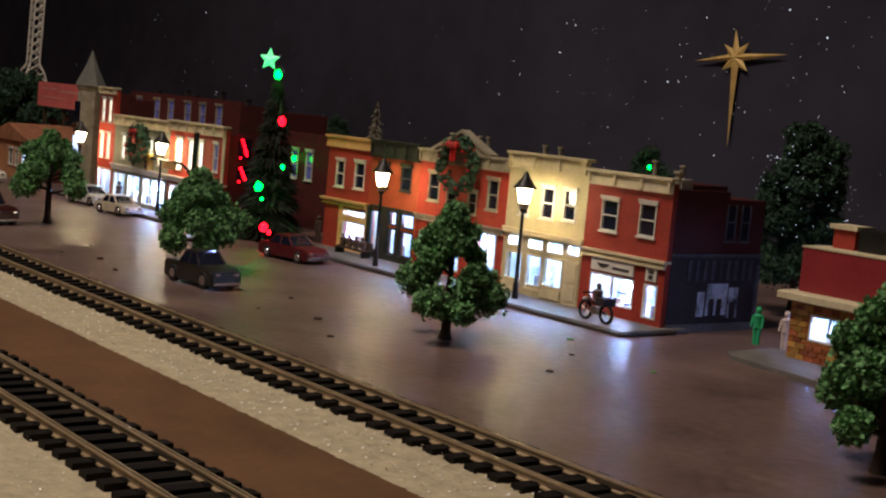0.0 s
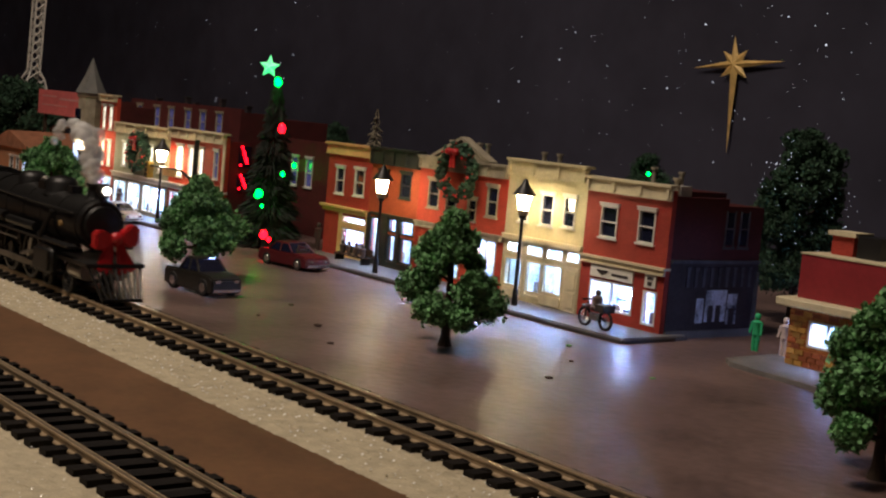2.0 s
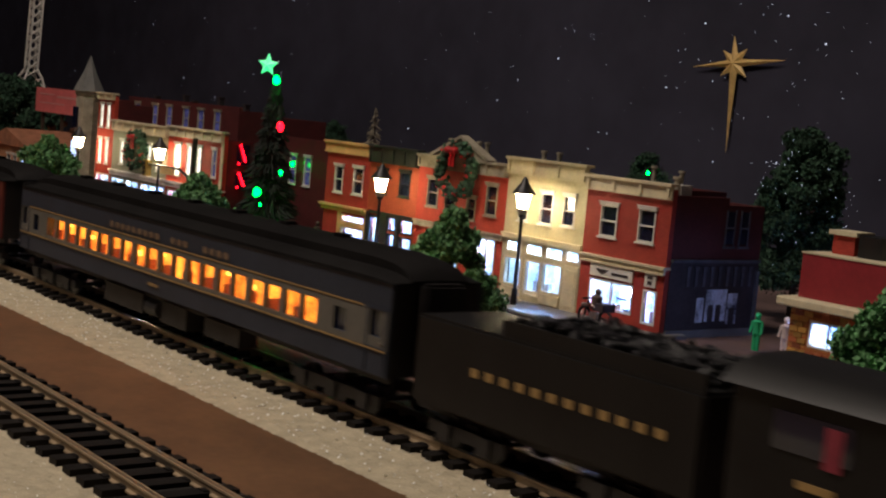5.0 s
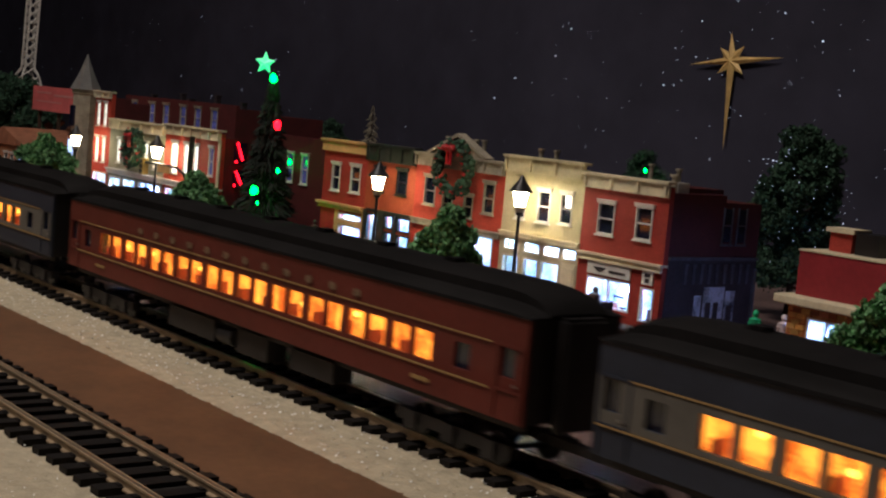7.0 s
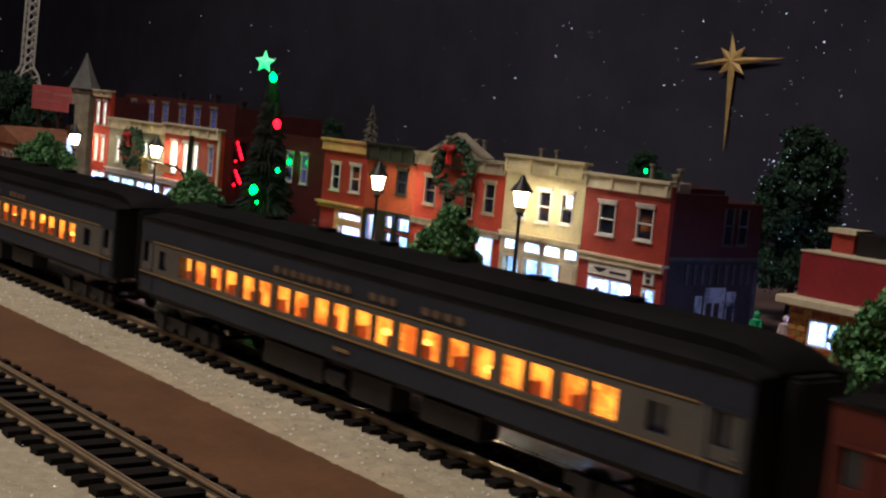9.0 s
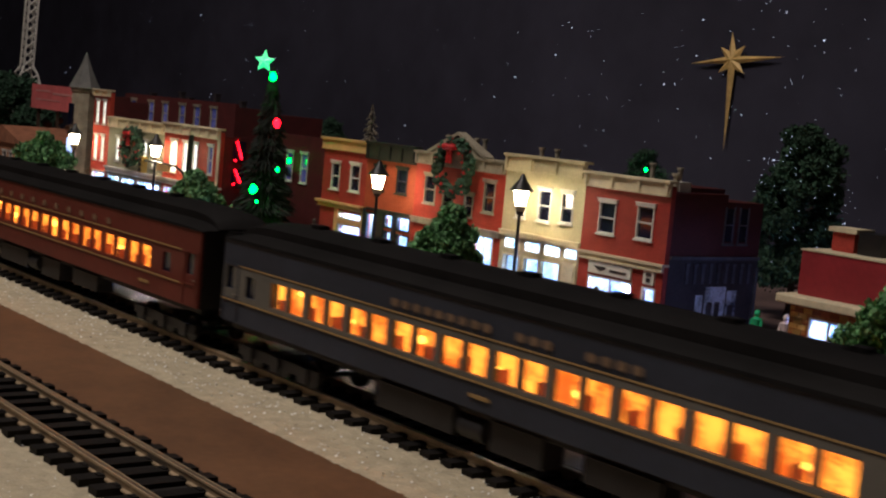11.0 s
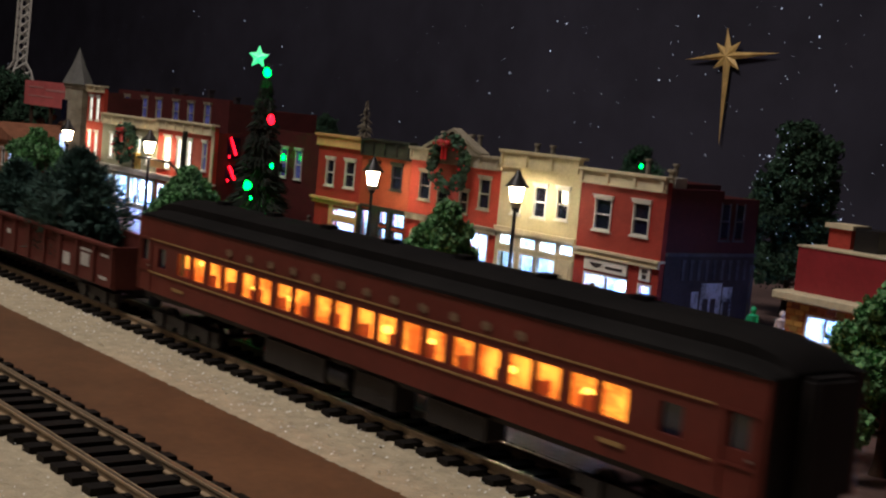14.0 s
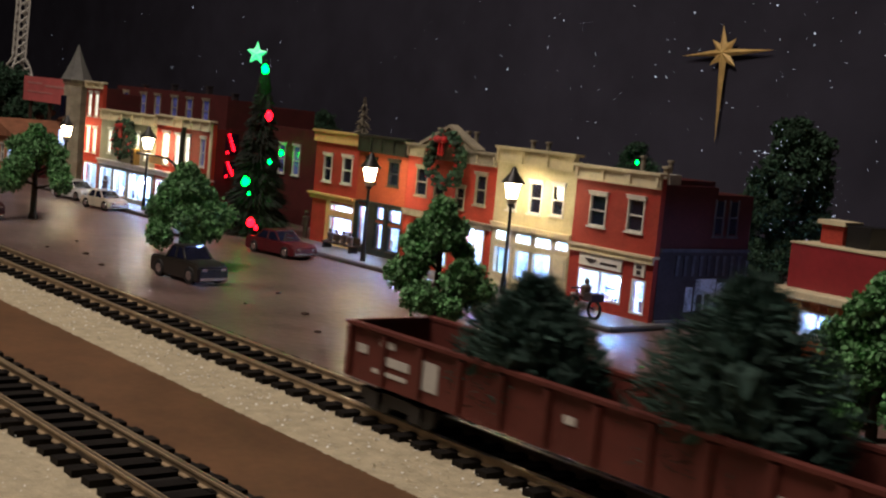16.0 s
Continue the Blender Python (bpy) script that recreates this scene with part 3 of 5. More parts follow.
for k in (.7, 3.3, 4.0):
    pipe(b, k, 1.6, 6.5, 1.7)

# orange shop with black timber front
b = building("black_front_shop", -66.87, -61.92, YF, 10.0, 7.0, M_ORANGE, M_MAROON, "orange brick shop with black timber shopfront",
             wins=[(.9, 1.9, 4.5, 5.9), (3.15, 4.2, 4.5, 5.95)],
             bays=[(.35, 1.35, .6, 3.1), (2.25, 3.1, 2.35, 3.2), (3.5, 4.8, 2.3, 3.2), (2.25, 3.1, .6, 2.2), (3.5, 4.8, .6, 2.15)],
             shop_mat=M_SHOP, floor=3.25, base=B, frame_mat=M_DARKTRIM, bay_mat=M_DARKTRIM)
cornice(b, 0, 4.95, 6.3, 7.35, M_DARKTRIM, brackets=5)
part("shopfront_panel", boxes((.02, .33, -.08, -.003, B, 3.3), (1.37, 2.23, -.08, -.003, B, 3.3), (3.12, 3.48, -.08, -.003, B, 3.3), (.33, 4.93, -.1, -.003, 3.22, 3.4), (.33, 4.93, -.09, -.003, B, .58)), M_DARKTRIM, b, "black timber shopfront")

# red shop with tan trim and recessed corner entrance
b = building("tan_trim_shop", -71.7, -66.89, YF, 10.0, 6.95, M_RED, M_MAROON, "red brick shop with tan cornice and shopfront",
             wins=[(1.0, 1.95, 4.1, 5.75), (3.1, 4.2, 4.15, 5.8)],
             bays=[(2.1, 4.65, 2.35, 2.8), (2.1, 4.65, .8, 2.05)], shop_mat=M_SHOPBLUE, floor=3.0, base=B)
cornice(b, -.15, 4.81, 6.55, 7.3, M_TAN, brackets=0)
cornice(b, -.15, 4.81, 2.95, 3.35, M_TAN, brackets=0, crown=.35)
part("shopfront_panel", boxes((1.7, 2.08, -.06, -.003, B, 2.95), (4.67, 4.8, -.06, -.003, B, 2.95), (2.08, 4.67, -.06, -.003, 2.07, 2.33), (2.08, 4.67, -.06, -.003, B, .78)), M_TAN, b)

# west block: narrow three-storey, grey and red shops
YW = 20.5
b = building("narrow_red_block", -100.6, -97.55, YW, 3.2, 8.7, M_VERM, M_MAROON, "narrow three-storey red brick block with lit windows",
             wins=[(.55, 1.1, 6.2, 8.0, M_WARMWIN), (1.8, 2.35, 6.2, 8.0, M_WARMWIN), (.55, 1.1, 3.4, 5.3, M_WARMWIN), (1.8, 2.35, 3.4, 5.3, M_WARMWIN)],
             bays=[(.3, 2.8, .5, 2.6, 1)], shop_mat=M_SHOP, floor=2.8, base=B)
cornice(b, 0, 3.05, 8.35, 8.9, M_CREAMTRIM, brackets=3)
b = building("grey_shop", -97.5, -88.0, YW, 5.0, 6.5, M_GREY, M_MAROON, "sage grey two-storey shop with long lit shopfront",
             wins=[(1.5, 2.1, 3.6, 5.4, M_WARMWIN), (2.9, 3.5, 3.6, 5.4, M_WARMWIN), (6.3, 6.9, 3.6, 5.4, M_WARMWIN), (7.8, 8.4, 3.6, 5.4, M_WARMWIN)],
             bays=[(.3, 2.4, .5, 2.5, 1), (2.8, 5.0, .5, 2.5, 1), (5.4, 9.2, .5, 2.5, 2)], shop_mat=M_SHOP, bulb=.5, floor=2.8, base=B)
cornice(b, 0, 9.5, 6.1, 6.9, M_CREAMTRIM, brackets=6)
cornice(b, 0, 9.5, 2.7, 3.1, M_WHITE, brackets=0)
b = building("red_end_shop", -87.95, -79.7, YW, 4.6, 6.8, M_VERM, M_MAROON, "red brick two-storey shop with arched lit windows",
             wins=[(1.1, 2.1, 3.6, 5.8, M_WARMWIN), (3.0, 3.7, 3.7, 5.8, M_WARMWIN), (4.5, 5.2, 3.8, 5.8, M_WARMWIN), (6.7, 7.4, 3.9, 5.8, M_DUSK)],
             bays=[(.3, 3.4, .5, 2.5, 2), (3.8, 7.9, .5, 2.5, 2)], shop_mat=M_SHOP, bulb=.5, floor=2.8, base=B)
cornice(b, 0, 8.25, 6.3, 7.05, M_CREAMTRIM, brackets=7)
cornice(b, 0, 8.25, 2.7, 3.1, M_WHITE, brackets=0)
for za, zb in ((4.9, 6.3), (3.3, 4.4)):
    part("side_window", boxes((8.256, 8.32, 1.0, 1.9, za, zb)), M_GLASS, b)
    for k in range(7):
        bm = bmesh.new()
        ball(bm, (0, 0, 0), .07 + .04 * ((k * 37) % 5) / 5, 1, 1.4)
        part("red_bulb", bm, M_BULBRED, b, "glowing red window light", at=(8.45, 1.1 + .55 * ((k * 13) % 7) / 7, za + .12 + (zb - za - .2) * k / 6))
part("corner_quoin", boxes((8.0, 8.3, -.1, -.003, 3.1, 6.3)), M_CREAMTRIM, b)

# dark blocks behind
building("rear_brick_block", -111.5, -91.5, 28, 8, 8.7, M_MAROON, M_MAROON, "dark red brick block behind the shops", floor=3, group="rear blocks",
         wins=[(x - .55, x + .55, 6.5, 8.2, M_DUSK) for x in (1.9, 5.4, 8.1, 11.2, 13.8, 16.6)], hood=True, frame_mat=M_STONE)
b = building("dark_brick_block", -86.2, -79.7, 29, 8, 6.9, M_MAROON, M_MAROON, "dark red brick block with faintly glowing windows", floor=3, group="rear blocks",
         wins=[(1.1, 2.05, 3.5, 5.6, M_DUSK), (3.15, 4.1, 3.5, 5.6, M_DUSK)], hood=True, frame_mat=M_WHITE)
# bulb and wire added to throw green light on the two windows
bm = bmesh.new()
ball(bm, (2.6, -.7, 5.0), .16, 2, 1.3)
part("bulb", bm, M_GREENMAIN, b, "added green bulb that tints the windows", smooth=60)
bm = bmesh.new()
tube(bm, (2.6, -.7, 5.2), (2.6, 0.0, 5.6), .03, .03, 5)
part("bulb_wire", bm, M_BLACK, b)
building("side_brick_block", -79.6, -76.5, 29, 8, 5.6, M_MAROON, M_MAROON, "low dark red brick building beside the fir", floor=3, group="rear blocks")
for k, (x, y, h) in enumerate(((-109, 29.5, 1.2), (-104.5, 30, 1.5), (-101, 29, 1.1), (-97.2, 29.4, 1.6), (-94, 30, 1.2))):
    bm = boxes((-.22, .22, -.2, .2, -.8, h - .9), (-.28, .28, -.26, .26, h - .9, h - .78))
    tagged(part("chimney_stack", bm, M_SOOT, None, at=(x, y, G + 8.55)), "small dark chimney stack on the rear block", "chimney", "roof stacks")
# turret with spire
t = thing("turret", (-112.2, 24.5, G), "pale stone turret with grey slate spire", "tower")
bm = bmesh.new()
turned(bm, (0, 0, 0), [(1.1, 0), (1.1, 8.4), (1.25, 8.5), (1.25, 8.8)], 8)
part("shaft", bm, M_STONE, t)
bm = bmesh.new()
turned(bm, (0, 0, 8.8), [(1.45, 0), (.62, 1.6), (.04, 3.1)], 8)
part("spire", bm, mat("grey_slate", (0.16, 0.16, 0.15), 0.7, vary=0.3, scale=100, bump=0.3), t)
for za, zb in ((5.6, 7.4), (2.6, 4.4)):
    part("window", boxes((-.34, .34, -1.2, -.95, za, zb)), M_SHOPBLUE if za < 5 else M_GLASS, t)

# billboard
t = thing("billboard", (-124.5, 24.5, G), "red billboard with pale lines on a lattice stand", "billboard")
part("board", boxes((0, 11.4, 0, .25, 6.5, 8.75)), mat("red_poster", (0.66, 0.16, 0.16), 0.6, vary=0.2, scale=40), t)
part("print_bars", boxes((1.0, 4.5, -.03, -.002, 8.1, 8.25), (5.2, 9.6, -.03, -.002, 7.9, 8.1), (1.0, 7.0, -.03, -.002, 7.3, 7.42)), mat("faded_print", (0.62, 0.3, 0.28), 0.6), t)
for x in (1.0, 5.7, 10.4):
    part("post", boxes((x - .15, x + .15, .26, .5, 0, 8.6)), M_BARK, t)

# lattice mast
t = thing("lattice_mast", (-141.6, 30, G), "tall pale steel lattice mast", "mast")
bm = bmesh.new()
def mast_w(z):
    return 1.2 if z < 9.3 else max(.5, 1.2 - (z - 9.3) * .9)
zs = [0, 2, 4, 6, 8.5, 9.6] + [10.5 + .9 * k for k in range(12)]
for k, z in enumerate(zs[:-1]):
    z2, a, c = zs[k + 1], mast_w(z), mast_w(zs[k + 1])
    lean = lambda h: h * .07
    for sx, sy in ((-1, -1), (1, -1), (1, 1), (-1, 1)):
        tube(bm, (sx * a + lean(z), sy * a, z), (sx * c + lean(z2), sy * c, z2), .12, seg=5)
        tube(bm, (sx * a + lean(z), sy * a, z), (-sy * c + lean(z2), sx * c, z2), .09, seg=4)
part("mast", bm, M_WHITE, t)

# salmon house at the west edge
b = building("salmon_house", -124.0, -113.4, 20.0, 8, 3.4, mat("salmon_stucco", (0.50, 0.24, 0.12), 0.7, vary=0.2, scale=60, bump=0.2), M_MAROON, "low salmon stucco house with a lit window",
             wins=[(5.2, 6.2, 1.2, 2.6), (6.8, 7.6, 1.2, 2.6), (8.4, 10.2, 1.0, 3.0, M_SHOPBLUE)], floor=3.0, group="")
bm = bmesh.new()
loft(bm, [[(-.3, y, 3.4), (5.3, y, 4.9), (10.9, y, 3.4)] for y in (-.3, 8.2)])
part("gable_roof", bm, mat("terracotta_roof", (0.35, 0.15, 0.08), 0.8, vary=0.3), b)

# brown bushes by the billboard
rng_np = np.random.default_rng(8)
c = rng_np.normal(0, 1, (260, 3)) * (4.5, 1.2, 1.0) + (0, 0, 3.2)
t = thing("brown_shrub", (-117, 28, G), "dry brown shrubs behind the billboard", "shrub")
clumps("shrub_crown", c, rng_np.uniform(.3, .7, 260), mat("dry_shrub", (0.14, 0.06, 0.03), 0.8, vary=0.4, island=.3), t, seed=4)
part("shrub_stem", boxes((-.3, .3, -.3, .3, 0, 3)), M_BARK, t)

# small brick shop at the east with red parapet
M_FLAME = brick_mat("yellow_red_stone", (0.46, 0.20, 0.05), (0.5, 0.1, 0.05), 0.006)
b = thing("station_shop", (-35.4, 24.3, G), "small shop with yellow and red stone walls and red roof box", "building")
bm = bmesh.new()
sliced_wall(bm, 0, 12, .2, 2.7, 0, .3, [(1.0, 4.0, 1.1, 2.25)])
part("front_wall", bm, M_FLAME, b)
part("side_wall", boxes((0, .3, .3, 1.4, .2, 2.7), (0, .3, 4.4, 8, .2, 2.7), (0, .3, 1.4, 4.4, .2, .8), (0, .3, 1.4, 4.4, 2.3, 2.7)), M_FLAME, b)
part("side_window_frame", boxes((.08, .2, 1.4, 1.5, .8, 2.3), (.08, .2, 4.3, 4.4, .8, 2.3), (.08, .2, 2.85, 2.95, .8, 2.3)), M_WHITE, b)
part("led_bulb", boxes((.9, 1.15, 2.6, 2.9, 1.7, 1.9)), M_LED, b, "bright blue-white light inside the shop")
part("side_wall", boxes((11.7, 12, .3, 8, .2, 2.7)), M_FLAME, b)
M_STONE_Y = mat("yellow_stone", (0.50, 0.27, 0.06), 0.75, vary=0.3, scale=200, bump=0.4, rand=0.35)
M_STONE_R = mat("rust_stone", (0.33, 0.09, 0.03), 0.75, vary=0.3, scale=200, bump=0.4, rand=0.35)
stone = {}
for m in (M_STONE_Y, M_STONE_R):
    bm = boxes((.02, .43, -.05, -.003, .02, .22))
    stone[m] = mesh_of("stone", bm, m)
rs = random.Random(3)
for r in range(10):
    for k in range(13):
        x, z = k * .45 - .22 * (r % 2), .2 + r * .24
        if x < 0 or (x + .45 > 1.0 and x < 4.0 and z + .24 > 1.05 and z < 2.25):
            continue
        m = M_STONE_Y if rs.random() < (.75 if x < .9 else .3) else M_STONE_R
        part("stone", stone[m], m, b, at=(x, 0, z))
    for k in range(8):
        m = M_STONE_Y if rs.random() < .5 else M_STONE_R
        if .45 * k + .9 <= 1.4 or .45 * (k + 1) - .45 >= 4.4 or .2 + r * .24 + .24 < .8 or .2 + r * .24 > 2.28:
            part("stone", stone[m], m, b, at=(0, .45 * (k + 1), .2 + r * .24), rz=-90)
part("back_wall", boxes((.3, 11.7, 7.7, 8, .2, 2.7)), M_FLAME, b)
shop_bay(b, 1.0, 4.0, 1.1, 2.25, M_WHITE, bars=2)
part("lit_interior", boxes((.35, 11.6, 1.2, 1.3, .3, 2.65)), M_SHOP, b)
part("led_strip", boxes((.5, 5.5, .5, .62, 2.58, 2.66)), M_LED, b, "glowing blue-white light strip")
bm = boxes((-.45, 12.5, -.6, 8.4, 2.72, 3.1))
soften(bm, .06, 1)
part("canopy", bm, M_CREAMTRIM, b, "cream canopy slab")
part("roof_box", boxes((.02, 11.5, .3, 7.6, 3.1, 5.0)), mat("crimson_siding", (0.28, 0.022, 0.03), 0.55, vary=0.2, scale=50, bump=0.1), b, "crimson roof box")
part("roof_cap", boxes((-.03, 11.55, .25, 7.65, 5.004, 5.07)), M_CREAMTRIM, b)
part("chimney", boxes((.6, 1.7, 1.5, 2.5, 5.07, 5.9)), M_RED, b)
part("chimney_cap", boxes((.45, 1.85, 1.35, 2.65, 5.904, 6.1)), M_CREAMTRIM, b)
part("roof_tank", boxes((1.95, 3.1, 1.4, 2.8, 5.07, 6.0)), M_BLACK, b)

# ---- gold star on the backdrop ----
t = thing("gold_star", (-68.3, 57.6, 15.1), "gold foil star of Bethlehem with long tail", "star ornament")
def star_mesh(arms, inner, thick, tilt=0.0):
    bm = bmesh.new()
    n = len(arms)
    rim = []
    for k, (ang, length) in enumerate(arms):
        nxt = arms[(k + 1) % n][0] + (360 if k == n - 1 else 0)
        rim.append((length * math.sin(radians(ang)), length * math.cos(radians(ang))))
        mid = (ang + nxt) / 2
        rim.append((inner * math.sin(radians(mid)), inner * math.cos(radians(mid))))
    f, bk = bm.verts.new((0, -thick, 0)), bm.verts.new((0, thick, 0))
    vs = [bm.verts.new((x, 0, z)) for x, z in rim]
    for a, c in zip(vs, vs[1:] + vs[:1]):
        bm.faces.new((f, a, c))
        bm.faces.new((bk, c, a))
    return bm
part("star_body", star_mesh([(353, 2.2), (405, 1.6), (446, 4.9), (489, 1.6), (539, 6.9), (592, 1.6), (625, 4.2), (669, 1.6)], .78, .25), M_GOLD, t)


# ---- trees ----
def leafy_tree(at, height, width, low, material, label, seed, lumps=1000, trunk=.21, oval=False):
    rng = np.random.default_rng(seed)
    t = thing("model_tree", at, label, "tree", "model trees")
    bm = bmesh.new()
    turned(bm, (0, 0, 0), [(trunk * 1.5, 0), (trunk, .4), (trunk * .9, low), (trunk * .5, height * .6), (.05, height * .9)], 9)
    part("trunk", bm, M_BARK, t, smooth=50)
    limbs = []
    n = 40 if oval else 20
    for k in range(n):
        a, f = k * 2.4 + rng.uniform(-.5, .5), k / (n - 1)
        z0 = low + .45 + (height - low - .95) * f
        girth = math.sin(math.pi * (.3 + .58 * f)) if oval else (1 - f) ** .7 * (.9 if k < 3 else 1.0)
        r = width * .5 * girth * (rng.uniform(.35, .9) if oval else rng.uniform(.55, .92))
        c = np.array([r * math.cos(a), r * math.sin(a), z0 + rng.uniform(-.2, .2)])
        limbs.append((c, width * (rng.uniform(.13, .19) if oval else rng.uniform(.085, .15)) * (1 - .3 * f)))
        if k % 2 == 0:
            bm = bmesh.new()
            tube(bm, (0, 0, z0 * .8), c, .1, .04, 5)
            part("limb", bm, M_BARK, t)
    limbs.append((np.array([0, 0, height - .4]), width * .085))
    cs, rs = [], []
    for (c, r) in limbs:
        for _ in range(26):
            d = rng.normal(size=3)
            d /= np.linalg.norm(d)
            cs.append(c + d * r * rng.uniform(.1, .75))
            rs.append(r * rng.uniform(.16, .3))
    clumps("crown", np.array(cs), np.array(rs), material, t, sub=1, jitter=.5, seed=seed)
    # fine flock: bent flakes round each tuft, drooping a little at the rim
    pos = []
    for (c, r) in limbs:
        m = int(lumps * 24 / len(limbs))
        d = rng.normal(size=(m, 3))
        d /= np.linalg.norm(d, axis=1)[:, None]
        rag = 1 + .28 * np.sin(d @ rng.normal(0, 4, 3) + 1.3) * np.cos(d @ rng.normal(0, 5, 3))
        pos.append(c + d * (r * rag * rng.uniform(.55, 1.18, m) ** .7)[:, None] * (1, 1, .92))
    pos = np.concatenate(pos)
    m = len(pos)
    e1 = rng.normal(size=(m, 3))
    e1 /= np.linalg.norm(e1, axis=1)[:, None]
    e2 = np.cross(e1, rng.normal(size=(m, 3)))
    e2 /= np.linalg.norm(e2, axis=1)[:, None]
    e3 = np.cross(e1, e2)
    size = (rng.uniform(.055, .13, m) * width / 5)[:, None]
    V = np.stack([pos - e1 * size, pos + e2 * size * .6, pos + e1 * size, pos - e2 * size * .6 + e3 * size * .5], 1)
    i0 = np.arange(m)[:, None] * 4
    F = np.concatenate([i0 + [0, 1, 3], i0 + [1, 2, 3]])
    me = bpy.data.meshes.new("foliage")
    me.from_pydata((V.reshape(-1, 3) * S).tolist(), [], F.tolist())
    me.materials.append(material)
    part("foliage", me, material, t)["kind"] = "stuff"
    return t


leafy_tree((-42.8, 11.3, G), 5.65, 5.7, .95, M_LEAF, "bushy green foam tree on a brown trunk in the street", 11)
leafy_tree((-61.9, 9.5, G), 5.3, 5.6, 1.2, M_LEAF, "bushy green foam tree standing by the pickup", 12)
leafy_tree((-82.5, 9.6, G), 5.9, 6.0, 1.9, M_LEAF, "bushy green foam tree near the corner shops", 13)
leafy_tree((-21.9, 11.3, G), 5.75, 5.5, .6, M_LEAF, "bushy green foam tree close to the small brick shop", 14)
tall = leafy_tree((-45.4, 37.5, G), 10.5, 5.4, 1.6, M_LEAF2, "tall dark green tree with glowing specks imitating dots of light", 15, lumps=1800, oval=True)
# tiny glowing lumps imitate the dots of light cast over the crown
rng_np = np.random.default_rng(61)
a, f = rng_np.uniform(0, 6.283, 110), rng_np.uniform(.12, .98, 110)
r = 2.75 * np.sin(np.pi * (.3 + .58 * f)) + .05
clumps("light_specks", np.stack([r * np.cos(a), r * np.sin(a), 1.6 + 8.8 * f], 1), rng_np.uniform(.015, .035, 110), M_STARS, tall, seed=62)["kind"] = "stuff"
leafy_tree((-134, 26, G), 9.2, 9.0, 3.0, M_LEAF2, "dark tree beside the billboard", 16, lumps=500, oval=True)
leafy_tree((-107, 47, G), 8.2, 4.0, 3.0, M_LEAF2, "dark round tree behind the roofs", 17, lumps=400, oval=True)
roof_tree = leafy_tree((-62.4, 43, G), 8.4, 4.0, 3.0, M_LEAF2, "dark tree behind the cream shop lit by a green bulb", 18, lumps=400, oval=True)
bm = bmesh.new()
ball(bm, (2.3, -2.3, 7.0), .12, 2, 1.3)
part("bulb", bm, M_BULBGREEN, roof_tree, "green bulb", smooth=60)
bm = bmesh.new()
tube(bm, (2.3, -2.3, 6.9), (.3, -.4, 6.0), .03, .04, 5)
part("bulb_wire", bm, M_BLACK, roof_tree)


def fir(name, at, height, radius, material, label, seed, twigs=2600, low=.6):
    rng = np.random.default_rng(seed)
    t = thing(name, at, label, "tree")
    bm = bmesh.new()
    turned(bm, (0, 0, 0), [(.35, 0), (.25, height * .3), (.04, height)], 8)
    part("trunk", bm, M_BARK, t)
    V, F = [], []
    for i in range(twigs):
        f = rng.random() ** 1.5
        z = low + (height - low) * f
        tier = .82 + .18 * math.sin(z * 5.2 + 1.3 * math.sin(rng.uniform(0, 6)))
        r = radius * (1 - f) ** .85 * rng.uniform(.4, 1.12) * tier + .1
        a = rng.uniform(0, 6.283)
        u = np.array([math.cos(a), math.sin(a), 0])
        side = np.array([-u[1], u[0], 0])
        tip = u * r + (0, 0, z - .25 * r)
        root = u * r * .25 + (0, 0, z + .1)
        w = .05 + .03 * r
        b0 = len(V)
        mid = (tip + root) / 2
        V += [root, mid + side * w, tip, mid - side * w, mid + np.array([0, 0, w * .8]), mid - np.array([0, 0, w * .8])]
        F += [(b0, b0 + 1, b0 + 4), (b0 + 1, b0 + 2, b0 + 4), (b0 + 2, b0 + 3, b0 + 4), (b0 + 3, b0, b0 + 4),
              (b0 + 1, b0, b0 + 5), (b0 + 2, b0 + 1, b0 + 5), (b0 + 3, b0 + 2, b0 + 5), (b0, b0 + 3, b0 + 5)]
    me = bpy.data.meshes.new("foliage")
    me.from_pydata((np.array(V) * S).tolist(), [], F)
    me.materials.append(material)
    part("foliage", me, material, t)["kind"] = "stuff"
    return t


xt = fir("christmas_tree", (-75.4, 21.6, G), 11.3, 2.5, M_NEEDLE, "tall dark Christmas tree with coloured lights and star", 21, 9000)
part("tree_star", star_mesh([(2, .8), (74, .75), (146, .75), (218, .75), (290, .75)], .36, .2), M_PALESTAR, xt, "pale lit star", at=(-.9, -.2, 11.7), rz=35)
def hung(xw, zw, dy):
    """A place dy before the trunk on the sight line of a spot in the trunk's plane."""
    k = (44.4 + dy) / 44.4
    return (xw * k + 75.4, dy, 8.98 + (zw - 8.98) * k + .4)


for xw, zw, dy, m, r in ((-75.4, 10.35, -.5, M_BULBGREEN, .33), (-74.46, 7.4, -1.0, M_BULBRED, .3), (-76.85, 2.96, -2.2, M_GREENMAIN, .3),
                         (-74.0, 4.5, -1.9, M_BULBGREEN, .16), (-75.8, .34, -3.0, M_BULBRED, .3), (-75.1, .1, -3.2, M_BULBRED, .16), (-76.3, 2.2, -2.4, M_BULBGREEN, .12)):
    bm = bmesh.new()
    ball(bm, (0, 0, 0), r * .8, 2, 1.3)
    for v in bm.verts:
        v.co *= 1 + .3 * noise.noise(v.co * 3 + Vector((xw, 0, zw)))
    part("bulb", bm, m, xt, "red bulb" if m is M_BULBRED else "green bulb", at=hung(xw, zw, dy), smooth=60)
fir("bare_fir", (-99, 46, G), 9.6, 2.0, M_STONE, "frosted grey fir behind the roofs", 23, 500, 3)


